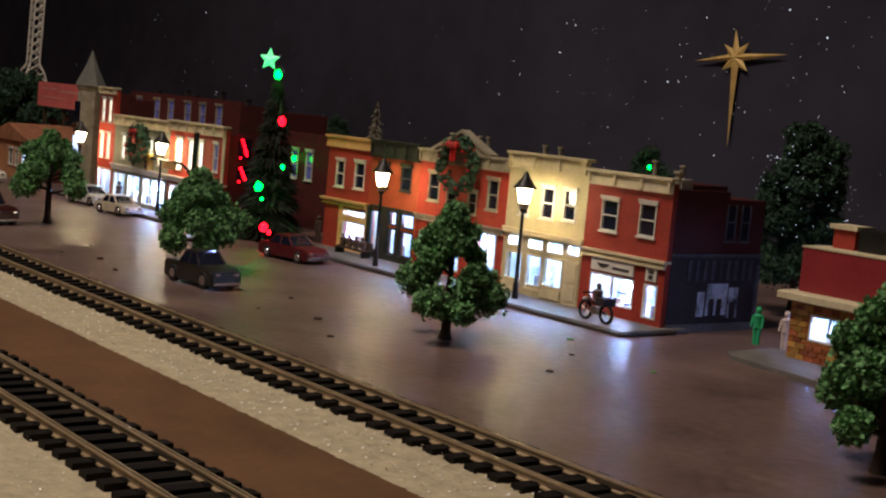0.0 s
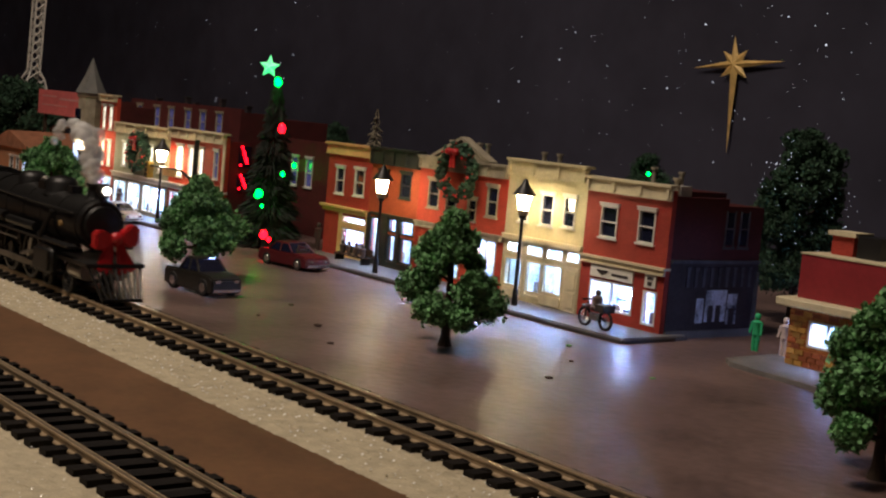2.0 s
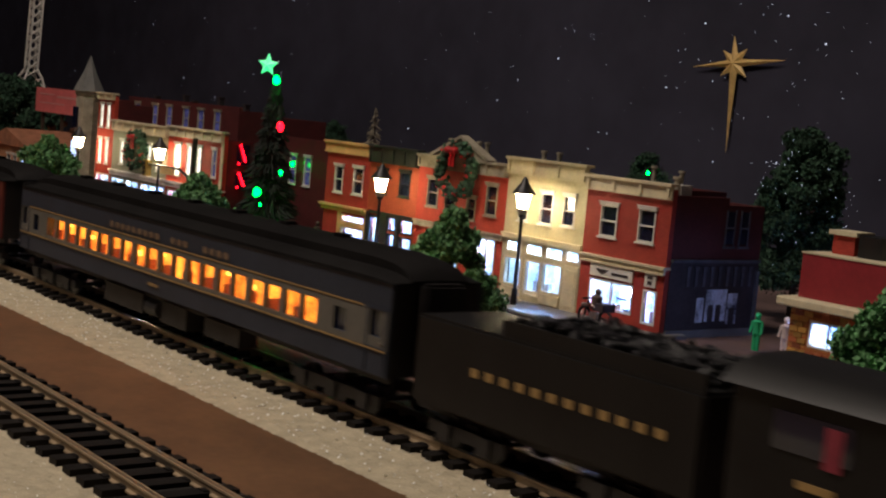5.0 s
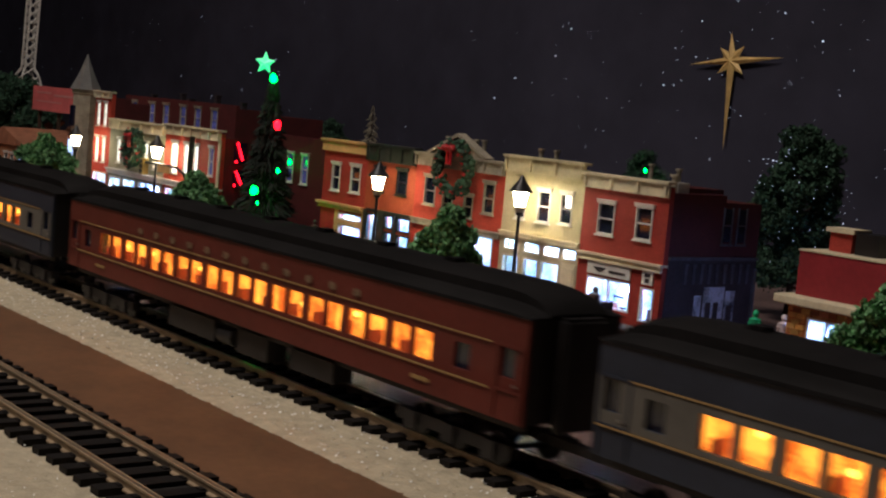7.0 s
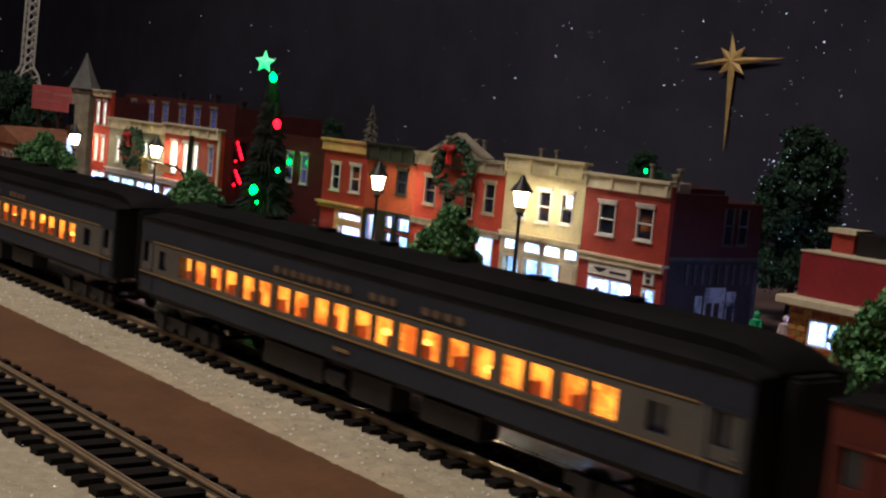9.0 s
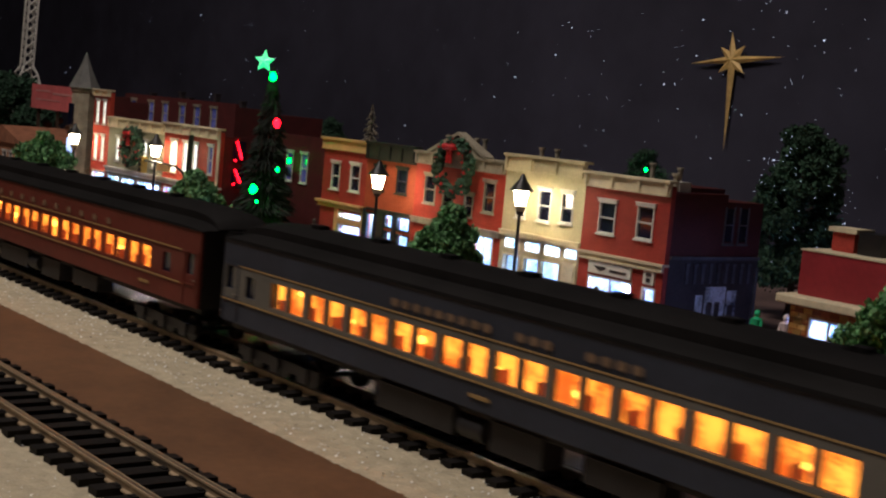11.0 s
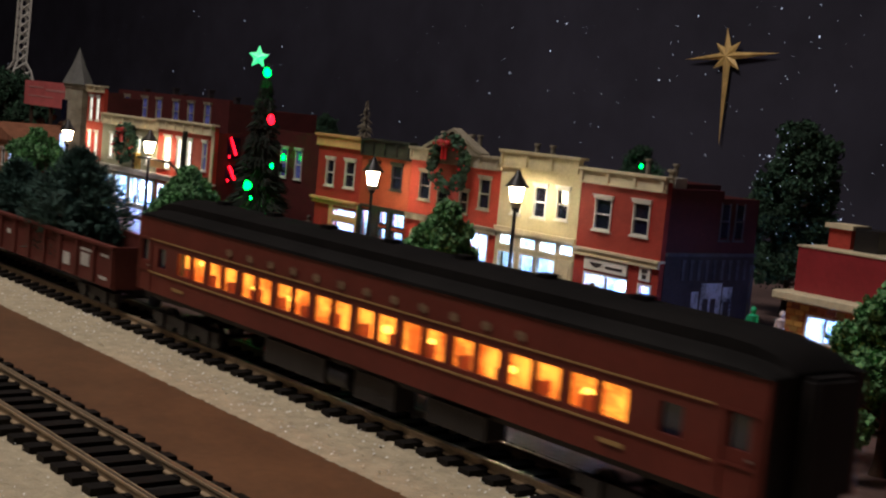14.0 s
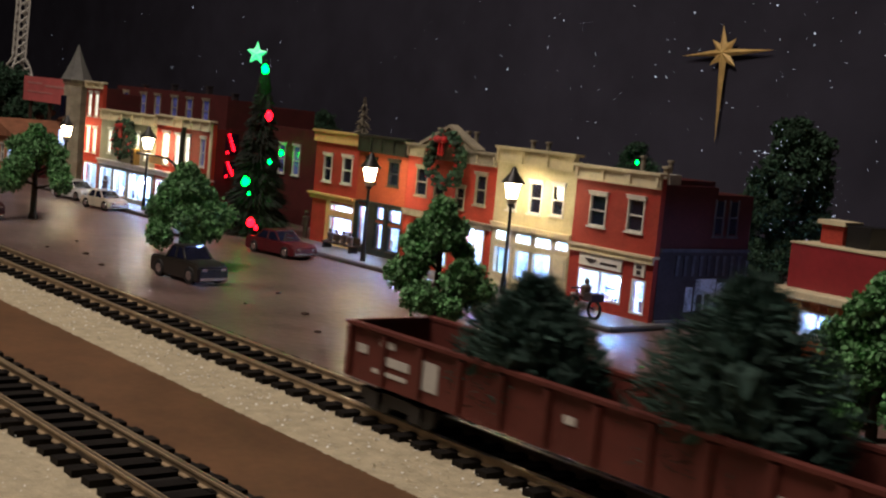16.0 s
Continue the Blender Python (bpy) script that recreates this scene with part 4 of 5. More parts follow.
# ---- wreaths ----
def wreath(at, radius, label, seed):
    rng = np.random.default_rng(seed)
    t = thing("wreath", at, label, "wreath", "wreaths")
    a = rng.uniform(0, 6.283, 520)
    c = np.stack([radius * np.cos(a), rng.normal(0, .1, 520) - .05, radius * np.sin(a)], 1) + rng.normal(0, .12, (520, 3))
    clumps("greenery", c, rng.uniform(.08, .2, 520), M_LEAF2, t, sub=1, jitter=.5, seed=seed)
    n = 45
    a = rng.uniform(0, 6.283, n)
    c = np.stack([radius * np.cos(a), -.3 + rng.normal(0, .04, n), radius * np.sin(a)], 1) + rng.normal(0, .15, (n, 3))
    clumps("berries", c, rng.uniform(.05, .12, n), M_REDBOW, t, sub=1, jitter=.1, seed=seed)
    bm = bmesh.new()
    for s in (-1, 1):
        ball(bm, (s * .3 - .1, -.42, radius * .85), .26, 2, .8)
        box(bm, -.1 + s * .14 - .1, -.1 + s * .14 + .1, -.4, -.32, radius * .85 - .9, radius * .85 - .1)
    ball(bm, (-.1, -.5, radius * .85), .16, 2)
    part("bow", bm, M_REDBOW, t, "red bow", smooth=50)
    return t


wreath((-57.75, 23.05, 6.1), 1.32, "round fir wreath with red bow on the shop gable", 31)
wreath((-92.3, 20.1, 4.5), 1.15, "round fir wreath with red bow on the grey shop", 32)


# ---- street lamps ----
def street_lamp(x, y, h, label="black street lamp with lit tapered lantern"):
    t = thing("street_lamp", (x, y, G), label, "street lamp", "street lamps")
    bm = bmesh.new()
    turned(bm, (0, 0, 0), [(.32, 0), (.3, .15), (.17, .22), (.15, 1.0), (.1, 1.1), (.085, h - 2.1), (.16, h - 2.05), (.2, h - 1.9)], 10)
    part("post", bm, M_BLACK, t, smooth=40)
    bm = bmesh.new()
    turned(bm, (0, 0, 0), [(.24, h - 1.9), (.3, h - 1.64), (.26, h - 1.61)], 10)
    part("lantern_base", bm, M_STONE, t)
    bm = bmesh.new()
    turned(bm, (0, 0, 0), [(.25, h - 1.6), (.41, h - .86)], 10)
    part("lantern_glass", bm, M_LAMPGLOW, t, "glowing warm glass", smooth=60)
    bm = bmesh.new()
    turned(bm, (0, 0, 0), [(.64, h - .85), (.58, h - .78), (.3, h - .42), (.2, h - .3), (.14, h - .12), (.04, h)], 12)
    part("cap", bm, M_BLACK, t, "black conical cap", smooth=50)
    return t


street_lamp(-50.7, 21.9, 6.75)
street_lamp(-62.1, 21.1, 6.45)
street_lamp(-86.8, 19.3, 6.2)
street_lamp(-99.8, 18.7, 6.1)

# traffic signal on a mast arm
t = thing("traffic_signal", (-80.5, 18.6, G), "black traffic signal on a curved mast arm", "traffic signal")
bm = bmesh.new()
tube(bm, (0, 0, 0), (.3, 0, 6.5), .2, .17, 9)
part("pole", bm, M_BLACK, t)
bm = bmesh.new()
pts = [(.2, 0, 3.0), (-.6, 0, 3.9), (-1.8, 0, 4.25), (-7.2, 0, 4.25)]
for a, c in zip(pts, pts[1:]):
    tube(bm, a, c, .09, .09, 7)
part("arm", bm, M_BLACK, t)
part("signal_head", boxes((-6.95, -6.45, -.22, .22, 3.35, 4.5)), mat("signal_yellow", (0.30, 0.2, 0.03), 0.5), t, "yellow signal head")
for k in range(3):
    bm = bmesh.new()
    tube(bm, (0, 0, .1), (0, .08, .1), .15, .15, 8)
    part("lens", bm, M_BLACK, t, at=(-6.7, -.3, 3.5 + .34 * k))
part("street_plate", boxes((-4.4, -2.6, -.08, .08, 3.75, 4.25)), M_TAN, t)


# ---- road vehicles ----
def wheel(parent, x, y, r, w, rim_mat):
    bm = bmesh.new()
    tube(bm, (0, -w / 2, 0), (0, w / 2, 0), r, r, 14)
    soften(bm, .04, 1)
    wh = part("wheel", bm, M_TYRE, parent, at=(x, y, r), smooth=40)
    bm = bmesh.new()
    s = -1 if y < 0 else 1
    tube(bm, (0, s * (w / 2 - .03), 0), (0, s * (w / 2 + .02), 0), r * .62, r * .5, 10)
    part("rim", bm, rim_mat, wh, smooth=40)


def car(name, at, rz, length, width, height, paint, label, cabin=(.22, .8), deck=.55, hood=.52, wheel_r=.36, rim=None, tail=None, open_bed=False):
    """A small die-cast car, nose towards +x."""
    t = thing(name, at, label, "car", "parked cars", rz)
    L, W = length, width / 2
    hz, dz, bz = height * hood, height * deck, .18
    prof = [(-L / 2, bz + .1), (-L / 2, dz - .1), (-L / 2 + .15, dz), (L * (cabin[0] - .5), dz + .03), (L * (cabin[1] - .5), hz + .05), (L / 2 - .35, hz - .02), (L / 2 - .04, hz - .2), (L / 2, bz + .12), (L / 2 - .1, bz), (-L / 2 + .1, bz)]
    bm = bmesh.new()
    loft(bm, [[(x, y * k, z) for x, z in prof] for y, k in ((-W, .96), (-W, 1.0), (W, 1.0), (W, .96))][1:3])
    soften(bm, .1, 2)
    part("body", bm, paint, t, smooth=35)
    x0, x1 = L * (cabin[0] - .5), L * (cabin[1] - .5)
    c = (x1 - x0)
    low = [(x0, -W * .92, dz), (x1, -W * .92, hz), (x1, W * .92, hz), (x0, W * .92, dz)]
    top = [(x0 + c * .2, -W * .72, height - .05), (x1 - c * .3, -W * .72, height - .05), (x1 - c * .3, W * .72, height - .05), (x0 + c * .2, W * .72, height - .05)]
    bm = bmesh.new()
    loft(bm, [low, top])
    soften(bm, .06, 1)
    part("glasshouse", bm, M_GLASS, t, "dark windows", smooth=35)
    bm = bmesh.new()
    loft(bm, [[(x, y, z - .03) for x, y, z in top], [(x * .98, y * .93, z + .06) for x, y, z in top]])
    part("roof", bm, paint, t)
    bm = bmesh.new()
    for sy in (-1, 1):
        for fx in (0.0, .48, 1.0):
            a = Vector(low[0]).lerp(Vector(low[1]), fx); d = Vector(top[0]).lerp(Vector(top[1]), fx)
            tube(bm, (a.x, sy * W * .93, a.z), (d.x, sy * W * .73, d.z), .05, .05, 5)
    part("pillars", bm, paint, t)
    for sx in (-.31, .31):
        for sy in (-1, 1):
            wheel(t, sx * L, sy * (W - .1), wheel_r, .26, rim or M_CHROME)
    for sy in (-.62, .62):
        part("headlight", boxes((L / 2 - .08, L / 2 + .02, W * sy - .14, W * sy + .14, hz - .34, hz - .2)), M_CHROME, t)
        part("tail_light", boxes((-L / 2 - .03, -L / 2 + .05, W * sy - .12, W * sy + .12, dz - .3, dz - .14)), tail or M_REDBOW, t)
    part("bumper", boxes((L / 2 - .05, L / 2 + .06, -W * .9, W * .9, bz + .1, bz + .24)), M_CHROME, t)
    part("bumper", boxes((-L / 2 - .06, -L / 2 + .05, -W * .9, W * .9, bz + .1, bz + .24)), M_CHROME, t)
    return t


M_OLIVE = mat("dark_olive_paint", (0.022, 0.02, 0.016), 0.4, vary=0.2, coat=0.3)
M_CARRED = mat("dark_red_car_paint", (0.085, 0.005, 0.009), 0.42, vary=0.2, coat=0.15)
M_CARCREAM = mat("cream_car_paint", (0.62, 0.55, 0.42), 0.35, vary=0.15, coat=0.4)
M_CARWHITE = mat("white_car_paint", (0.65, 0.65, 0.63), 0.35, vary=0.15, coat=0.4)
M_OLDRED = mat("maroon_car_paint", (0.05, 0.008, 0.008), 0.3, vary=0.2, coat=0.4)
car("pickup_truck", (-57.4, 7.6, G), 6, 4.2, 1.7, 1.7, M_OLIVE, "dark olive toy pickup with chrome wheels under a tree", cabin=(.3, .7), deck=.6, hood=.62, wheel_r=.43)
car("red_coupe", (-66.0, 18.0, G), 8, 4.5, 1.8, 1.45, M_CARRED, "dark red toy coupe parked by the kerb", cabin=(.2, .7), deck=.62, hood=.6)
car("cream_sedan", (-88.9, 17.3, G), 12, 3.5, 1.7, 1.4, M_CARCREAM, "cream toy sedan parked by the kerb", cabin=(.2, .74), deck=.6, hood=.58)
car("white_sedan", (-95.6, 18.0, G), 12, 3.9, 1.8, 1.45, M_CARWHITE, "white toy sedan parked by the kerb", cabin=(.2, .74), deck=.6, hood=.58)
car("white_van", (-113.5, 15.6, G), 8, 5.6, 2.2, 2.0, M_CARWHITE, "white toy car before the salmon house", cabin=(.1, .8))
car("vintage_car", (-82.6, 5.9, G), 8, 4.4, 1.8, 2.0, M_OLDRED, "maroon vintage toy car with bright bumper", cabin=(.1, .6), deck=.55, hood=.55, wheel_r=.42)

# motorcycle on the pavement
t = thing("motorcycle", (-44.25, 21.35, G + .22), "black model motorcycle with a plain seated figure", "motorcycle", rz=-4)
for x in (-.75, .75):
    bm = bmesh.new()
    for k in range(14):
        a, c = 2 * math.pi * k / 14, 2 * math.pi * (k + 1) / 14
        tube(bm, (x + .42 * math.cos(a), 0, .46 + .42 * math.sin(a)), (x + .42 * math.cos(c), 0, .46 + .42 * math.sin(c)), .075, .075, 6)
    w = part("wheel", bm, M_TYRE, t)
    bm = bmesh.new()
    for k in range(6):
        a = math.pi * k / 6
        tube(bm, (x - .4 * math.cos(a), 0, .46 - .4 * math.sin(a)), (x + .4 * math.cos(a), 0, .46 + .4 * math.sin(a)), .02, .02, 4)
    part("spokes", bm, M_STEEL, w)
bm = boxes((-.35, .35, -.16, .16, .35, .72))
soften(bm, .08, 2)
part("engine", bm, M_STEEL, t)
bm = bmesh.new()
ball(bm, (.0, 0, .95), .3, 2, .5)
ball(bm, (-.6, 0, .98), .32, 2, .35)
tube(bm, (-.75, 0, .46), (-.55, 0, 1.2), .06)
tube(bm, (-.55, -.4, 1.3), (-.55, .4, 1.3), .05)
tube(bm, (.75, 0, .46), (-.3, 0, .7), .05)
part("frame", bm, M_OLDRED, t, smooth=40)
part("pannier", boxes((.35, .95, -.38, .38, .85, 1.2)), M_SOOT, t)


def figure(at, material, h, label, rz=0, sitting=False):
    """A plain, faceless scale figure in one mesh."""
    bm = bmesh.new()
    k = h / 1.9
    if sitting:
        turned(bm, (0, 0, 0), [(.22 * k, 0), (.26 * k, .3 * k), (.3 * k, .75 * k), (.12 * k, .88 * k)], 8)
        tube(bm, (0, -.1, .1), (0, -.55 * k, .05), .14 * k, .12 * k, 7)
        ball(bm, (0, -.03, 1.03 * k), .16 * k, 2)
    else:
        for s in (-.11, .11):
            tube(bm, (s * k, 0, 0), (s * k, 0, .95 * k), .09 * k, .13 * k, 7)
        turned(bm, (0, 0, .85 * k), [(.22 * k, 0), (.2 * k, .3 * k), (.28 * k, .6 * k), (.1 * k, .7 * k)], 9)
        for s in (-1, 1):
            tube(bm, (s * .28 * k, 0, 1.4 * k), (s * .34 * k, -.08, .85 * k), .08 * k, .06 * k, 6)
        ball(bm, (0, 0, 1.72 * k), .16 * k, 2, 1.15)
    f = part("figurine", bm, material, None, at=at, smooth=45, rz=rz)
    return tagged(f, label, "figurine", "scale figures")


figure((-44.2, 21.35, G + 1.02), M_SKIN, 1.65, "plain dark scale figure seated on the motorcycle", 90, True)
figure((-37.9, 25.3, G + .2), M_MINT, 1.75, "plain green scale figure on the apron")
figure((-36.7, 25.8, G + .2), M_PALEFIG, 1.75, "plain white scale figure on the apron")
figure((-74.3, 24.9, G), M_SKIN, 1.8, "plain scale figure beside the shops")
for k in range(4):
    figure((-67.6 + .72 * k, 22.45, G + .62), M_SKIN, 1.35, "plain scale figure seated on the bench", 6 * k, True)
figure((-54.8, 22.6, G + .22), M_SKIN, 1.9, "plain dark scale figure by the wreath shop")
figure((-93.8, 19.5, G + .22), M_SKIN, 1.8, "plain scale figure before the grey shop")
t = thing("bench", (-66.6, 22.5, G + .12), "dark slatted street bench", "bench")
for k in range(3):
    part("seat_slat", boxes((-1.6, 1.6, -.3 + .22 * k, -.12 + .22 * k, .45, .52)), M_BARK, t)
for x in (-1.4, 1.4):
    part("bench_leg", boxes((x - .06, x + .06, -.3, .32, 0, .45)), M_BLACK, t)
part("bench_back", boxes((-1.6, 1.6, .34, .4, .6, 1.0)), M_BARK, t)

# leaf litter on the street
rng = random.Random(9)
for k, (x, y) in enumerate(((-41.5, 17.2), (-35.0, 15.6), (-38.6, 14.6), (-47.8, 8.2), (-50.5, 6.8), (-62, 5.2), (-66, 6.1), (-68.5, 5.0), (-44.0, 6.4), (-36.2, 11.2), (-71, 7.7), (-53.0, 10.0))):
    bm = bmesh.new()
    ball(bm, (0, 0, .05), rng.uniform(.1, .22), 1, .35)
    tagged(part("litter_crumb", bm, M_LEAF if k < 2 else M_BARK, None, at=(x, y, G)), "small crumb of scenery lying on the street", "litter", "street crumbs")


# ---- train ----
CY = 0.825


def bogie(parent, x, axles=2, gap=2.4):
    f = boxes((x - gap / 2 - .75, x + gap / 2 + .75, -1.25, -1.05, .38, .72), (x - gap / 2 - .75, x + gap / 2 + .75, 1.05, 1.25, .38, .72), (x - .3, x + .3, -1.05, 1.05, .5, .85))
    for k in range(axles):
        ax = x - gap / 2 + gap * k / (axles - 1)
        box(f, ax - .26, ax + .26, -1.36, -1.26, .24, .72)
        box(f, ax - .26, ax + .26, 1.26, 1.36, .24, .72)
    tr = part("bogie", f, M_UNDER, parent)
    for k in range(axles):
        ax = x - gap / 2 + gap * k / (axles - 1)
        bm = bmesh.new()
        for y in (-.86, .86):
            tube(bm, (ax, y - .1, .47), (ax, y + .1, .47), .45, .45, 14)
        tube(bm, (ax, -.9, .47), (ax, .9, .47), .08, .08, 6)
        part("wheelset", bm, M_WHEEL, tr, smooth=40)


def coach(u_rear, u_front, body_mat, band_mat, letters, label):
    L = u_front - u_rear
    t = thing("passenger_coach", (u_rear, CY, 0), label, "railway coach", "coaches of the train")
    W, zb, ze = 1.63, 1.45, 4.15
    n = 10
    x0, x1 = (3.1, L - 3.6) if band_mat else (3.02, L - 3.62)
    pitch = (x1 - x0) / n
    holes = []
    for k in range(n):
        a = x0 + pitch * k
        holes += [(a + .1, a + .96), (a + 1.14, a + 2.0)]
    hz = [(a, b, 2.34, 3.13) for a, b in holes]
    ends = [(.3, .8, 2.55, 3.3), (1.6, 2.2, 2.4, 3.1), (L - 2.85, L - 2.2, 2.4, 3.1), (L - .95, L - .4, 2.55, 3.3)]
    for sy in (-1, 1):
        bm = bmesh.new()
        ys = sorted((sy * W, sy * (W - .12)))
        sliced_wall(bm, 0, L, zb, ze, ys[0], ys[1], hz + ends)
        side = part("side", bm, body_mat, t)
        if band_mat:
            bm = bmesh.new()
            yy = sorted((sy * (W + .004), sy * (W + .025)))
            sliced_wall(bm, .05, L - .05, 2.22, 3.34, yy[0], yy[1], hz + ends)
            part("window_band", bm, band_mat, side)
        yy = sorted((sy * (W + .028), sy * (W + .05)))
        part("stripe", boxes((1.1, L - 1.35, *yy, 3.35, 3.39)), M_STRIPE, side)
        part("stripe", boxes((1.0 if not band_mat else .1, L - 1.35 if not band_mat else L - .1, *yy, 2.16, 2.21)), M_STRIPE, side)
        pane = mesh_of("pane", boxes((0, .9, -.015, .015, 0, .83)), M_CLEAR)
        for a, b in holes:
            part("window_pane", pane, M_CLEAR, side, at=(a - .02, sy * (W - .07), 2.34))
        for xa, xb, za, zc in ends:
            part("dark_pane", boxes((xa - .04, xb + .04, sy * (W - .09) - .01, sy * (W - .09) + .01, za - .04, zc + .04)), M_GLASS, side)
        for xa in (.12, L - 1.13):
            d = sorted((sy * (W + .026), sy * (W + .045)))
            door = part("door", boxes((xa, xa + .07, *d, 1.5, 3.4), (xa + .94, xa + 1.01, *d, 1.5, 3.4), (xa + .07, xa + .94, *d, 3.33, 3.4), (xa + .07, xa + .94, *d, 2.2, 2.26)), body_mat, side)
            part("door_handle", boxes((xa + .72, xa + .88, *d, 2.36, 2.42)), M_STEEL, door)
        for lx, lw in letters:
            part("lettering", boxes((lx, lx + lw, *yy, 3.54, 3.72), (lx + lw * .4, lx + lw * .6, *yy, 3.5, 3.76)), M_FADED, side)
        for lx in ((13.4,) if band_mat else (2.9, L - 4.6)):
            part("number_bar", boxes((lx, lx + .8, *yy, 1.76, 1.86)), M_STRIPE, side)
    # seats seen against the light
    for y in (-.95, .95):
        part("cabin_light", boxes((x0 - .5, x1 + .3, y - .05, y + .05, zb + .25, ze - .1)), M_AMBER, t, "glowing amber light strip inside")
    seat_mesh = mesh_of("seat", boxes((-.05, .05, -.2, .2, 0, .86), (-.05, .25, -.2, .2, 0, .3)), M_SEAT)
    for k in range(15):
        a = x0 + .3 + (x1 - x0 - .6) * k / 14
        for y in (-1.24, 1.24):
            part("seat", seat_mesh, M_SEAT, t, at=(a, y, zb + .3))
    glim = random.Random(int(-u_rear))
    for k in range(7):
        for y in (-1.08, 1.08):
            bm = bmesh.new()
            ball(bm, (0, 0, 0), glim.uniform(.09, .16), 2, .8)
            part("cabin_bulb", bm, M_CABINBULB, t, "bright yellow cabin bulb", at=(x0 + 1 + (x1 - x0 - 2) * (k + glim.uniform(-.3, .3)) / 6, y, glim.uniform(2.45, 2.95)), smooth=60)
    for xa in (x0 - .6, x1 + .4):
        part("bulkhead", boxes((xa, xa + .08, -W + .14, W - .14, zb + .21, ze)), M_UNDER, t)
    part("floor", boxes((.1, L - .1, -W + .13, W - .13, zb + .002, zb + .2)), M_UNDER, t)
    for xa, xb in ((0, .12), (L - .12, L)):
        part("end_wall", boxes((xa, xb, -W + .125, W - .125, zb, ze + .05)), M_UNDER, t)
    # clerestory roof, rounded down at both ends
    prof = [(-W - .05, ze), (-W - .03, ze + .09), (-1.4, ze + .22), (-1.05, ze + .30), (-1.02, ze + .55), (-.6, ze + .70), (0, ze + .76), (.6, ze + .70), (1.02, ze + .55), (1.05, ze + .30), (1.4, ze + .22), (W + .03, ze + .09), (W + .05, ze)]
    rings = []
    for x, k in ((-.05, .15), (.12, .45), (.45, .72), (1.0, .92), (1.8, 1.0), (L - 1.8, 1.0), (L - 1.0, .92), (L - .45, .72), (L - .12, .45), (L + .05, .15)):
        rings.append([(x, y, ze + (z - ze) * k) for y, z in prof])
    bm = bmesh.new()
    loft(bm, rings)
    roof = part("roof", bm, M_CARROOF, t, "sooty dark clerestory roof", smooth=35)
    for k in range(7):
        part("roof_vent", boxes((3 + 3.4 * k, 3.5 + 3.4 * k, -.2, .2, ze + .7, ze + .86)), M_CARROOF, roof)
    # vestibule bellows, couplers and underframe
    for xa, xb in ((-.4, -.06), (L + .06, L + .4)):
        bm = boxes((xa, xb, -.75, .75, 1.25, 4.2))
        soften(bm, .1, 2)
        part("bellows", bm, M_UNDER, t)
        part("coupler", boxes((xa - .9, xb + .9, -.12, .12, .75, 1.0)), M_UNDER, t)
    part("underframe", boxes((.3, L - .3, -1.3, -1.1, 1.2, 1.445), (.3, L - .3, 1.1, 1.3, 1.2, 1.445), (9, 12.5, -1.4, -.5, .5, 1.25), (14, 16, -1.35, -.6, .45, 1.25), (17.5, 20, -1.4, -.7, .6, 1.25)), M_UNDER, t)
    bm = bmesh.new()
    tube(bm, (12.8, -1.2, .85), (13.8, -1.2, .85), .32, .32, 10)
    part("air_tank", bm, M_UNDER, t, smooth=40)
    bogie(t, 3.2, 3, 3.4)
    bogie(t, L - 3.2, 3, 3.4)
    return t


PRR = [(6.6 + 1.32 * k, .34) for k in range(12)]
BO = [(9.7 + .5 * k, .3) for k in range(9)] + [(15.0 + .5 * k, .3) for k in range(3)] + [(17.5 + .5 * k, .3) for k in range(4)]
RED_L = "tuscan red passenger coach with amber lit windows and dark roof"
BLUE_L = "navy grey passenger coach with gold stripes and amber lit windows"
TRAIN = []
for rear, front, red in ((-148.8, -120.0, False), (-180.1, -151.3, True), (-210.8, -182.0, False), (-242.0, -213.2, False), (-272.6, -243.7, True), (-304.3, -275.5, True)):
    TRAIN.append((coach(rear, front, M_TUSCAN if red else M_NAVY, None if red else M_BAND, PRR if red else BO, RED_L if red else BLUE_L), rear))

# gondola with fir bundles
t = thing("gondola_wagon", (-327.1, CY, 0), "oxide red gondola wagon loaded with cut firs", "railway wagon")
GL = 20.6
for sy in (-1, 1):
    bm = boxes((0, GL, *sorted((sy * 1.5, sy * 1.38)), .95, 2.5))
    side = part("side", bm, M_GONDOLA, t)
    for k in range(13):
        x = .15 + (GL - .3) * k / 12
        part("rib", boxes((x - .09, x + .09, *sorted((sy * 1.503, sy * 1.62)), 1.0, 2.42)), M_GONDOLA, side)
    part("top_rail", boxes((0, GL, *sorted((sy * 1.36, sy * 1.64)), 2.504, 2.6)), M_GONDOLA, side)
    yy = sorted((sy * 1.503, sy * 1.53))
    for mk in ((.5, 1.0, *yy, 1.75, 2.0), (1.6, 2.3, *yy, 2.1, 2.3), (1.7, 3.0, *yy, 1.6, 1.85), (1.3, 2.9, *yy, 1.3, 1.42), (3.5, 4.3, *yy, 1.3, 2.1), (9.2, 9.6, *yy, 1.75, 1.95),
                           (15.6, 16.3, *yy, 1.3, 1.8), (17.4, 18.2, *yy, 1.5, 2.0), (17.3, 18.4, *yy, 2.1, 2.2), (19.2, 19.9, *yy, 1.2, 1.32), (19.3, 20.0, *yy, 2.1, 2.2)):
        part("marking", boxes(mk), M_LETTER, side, "pale stencilled marking")
for xa, xb in ((0, .14), (GL - .14, GL)):
    part("end_wall", boxes((xa, xb, -1.375, 1.375, .95, 2.6)), M_GONDOLA, t)
part("floor", boxes((.145, GL - .145, -1.375, 1.375, .95, 1.1)), M_UNDER, t)
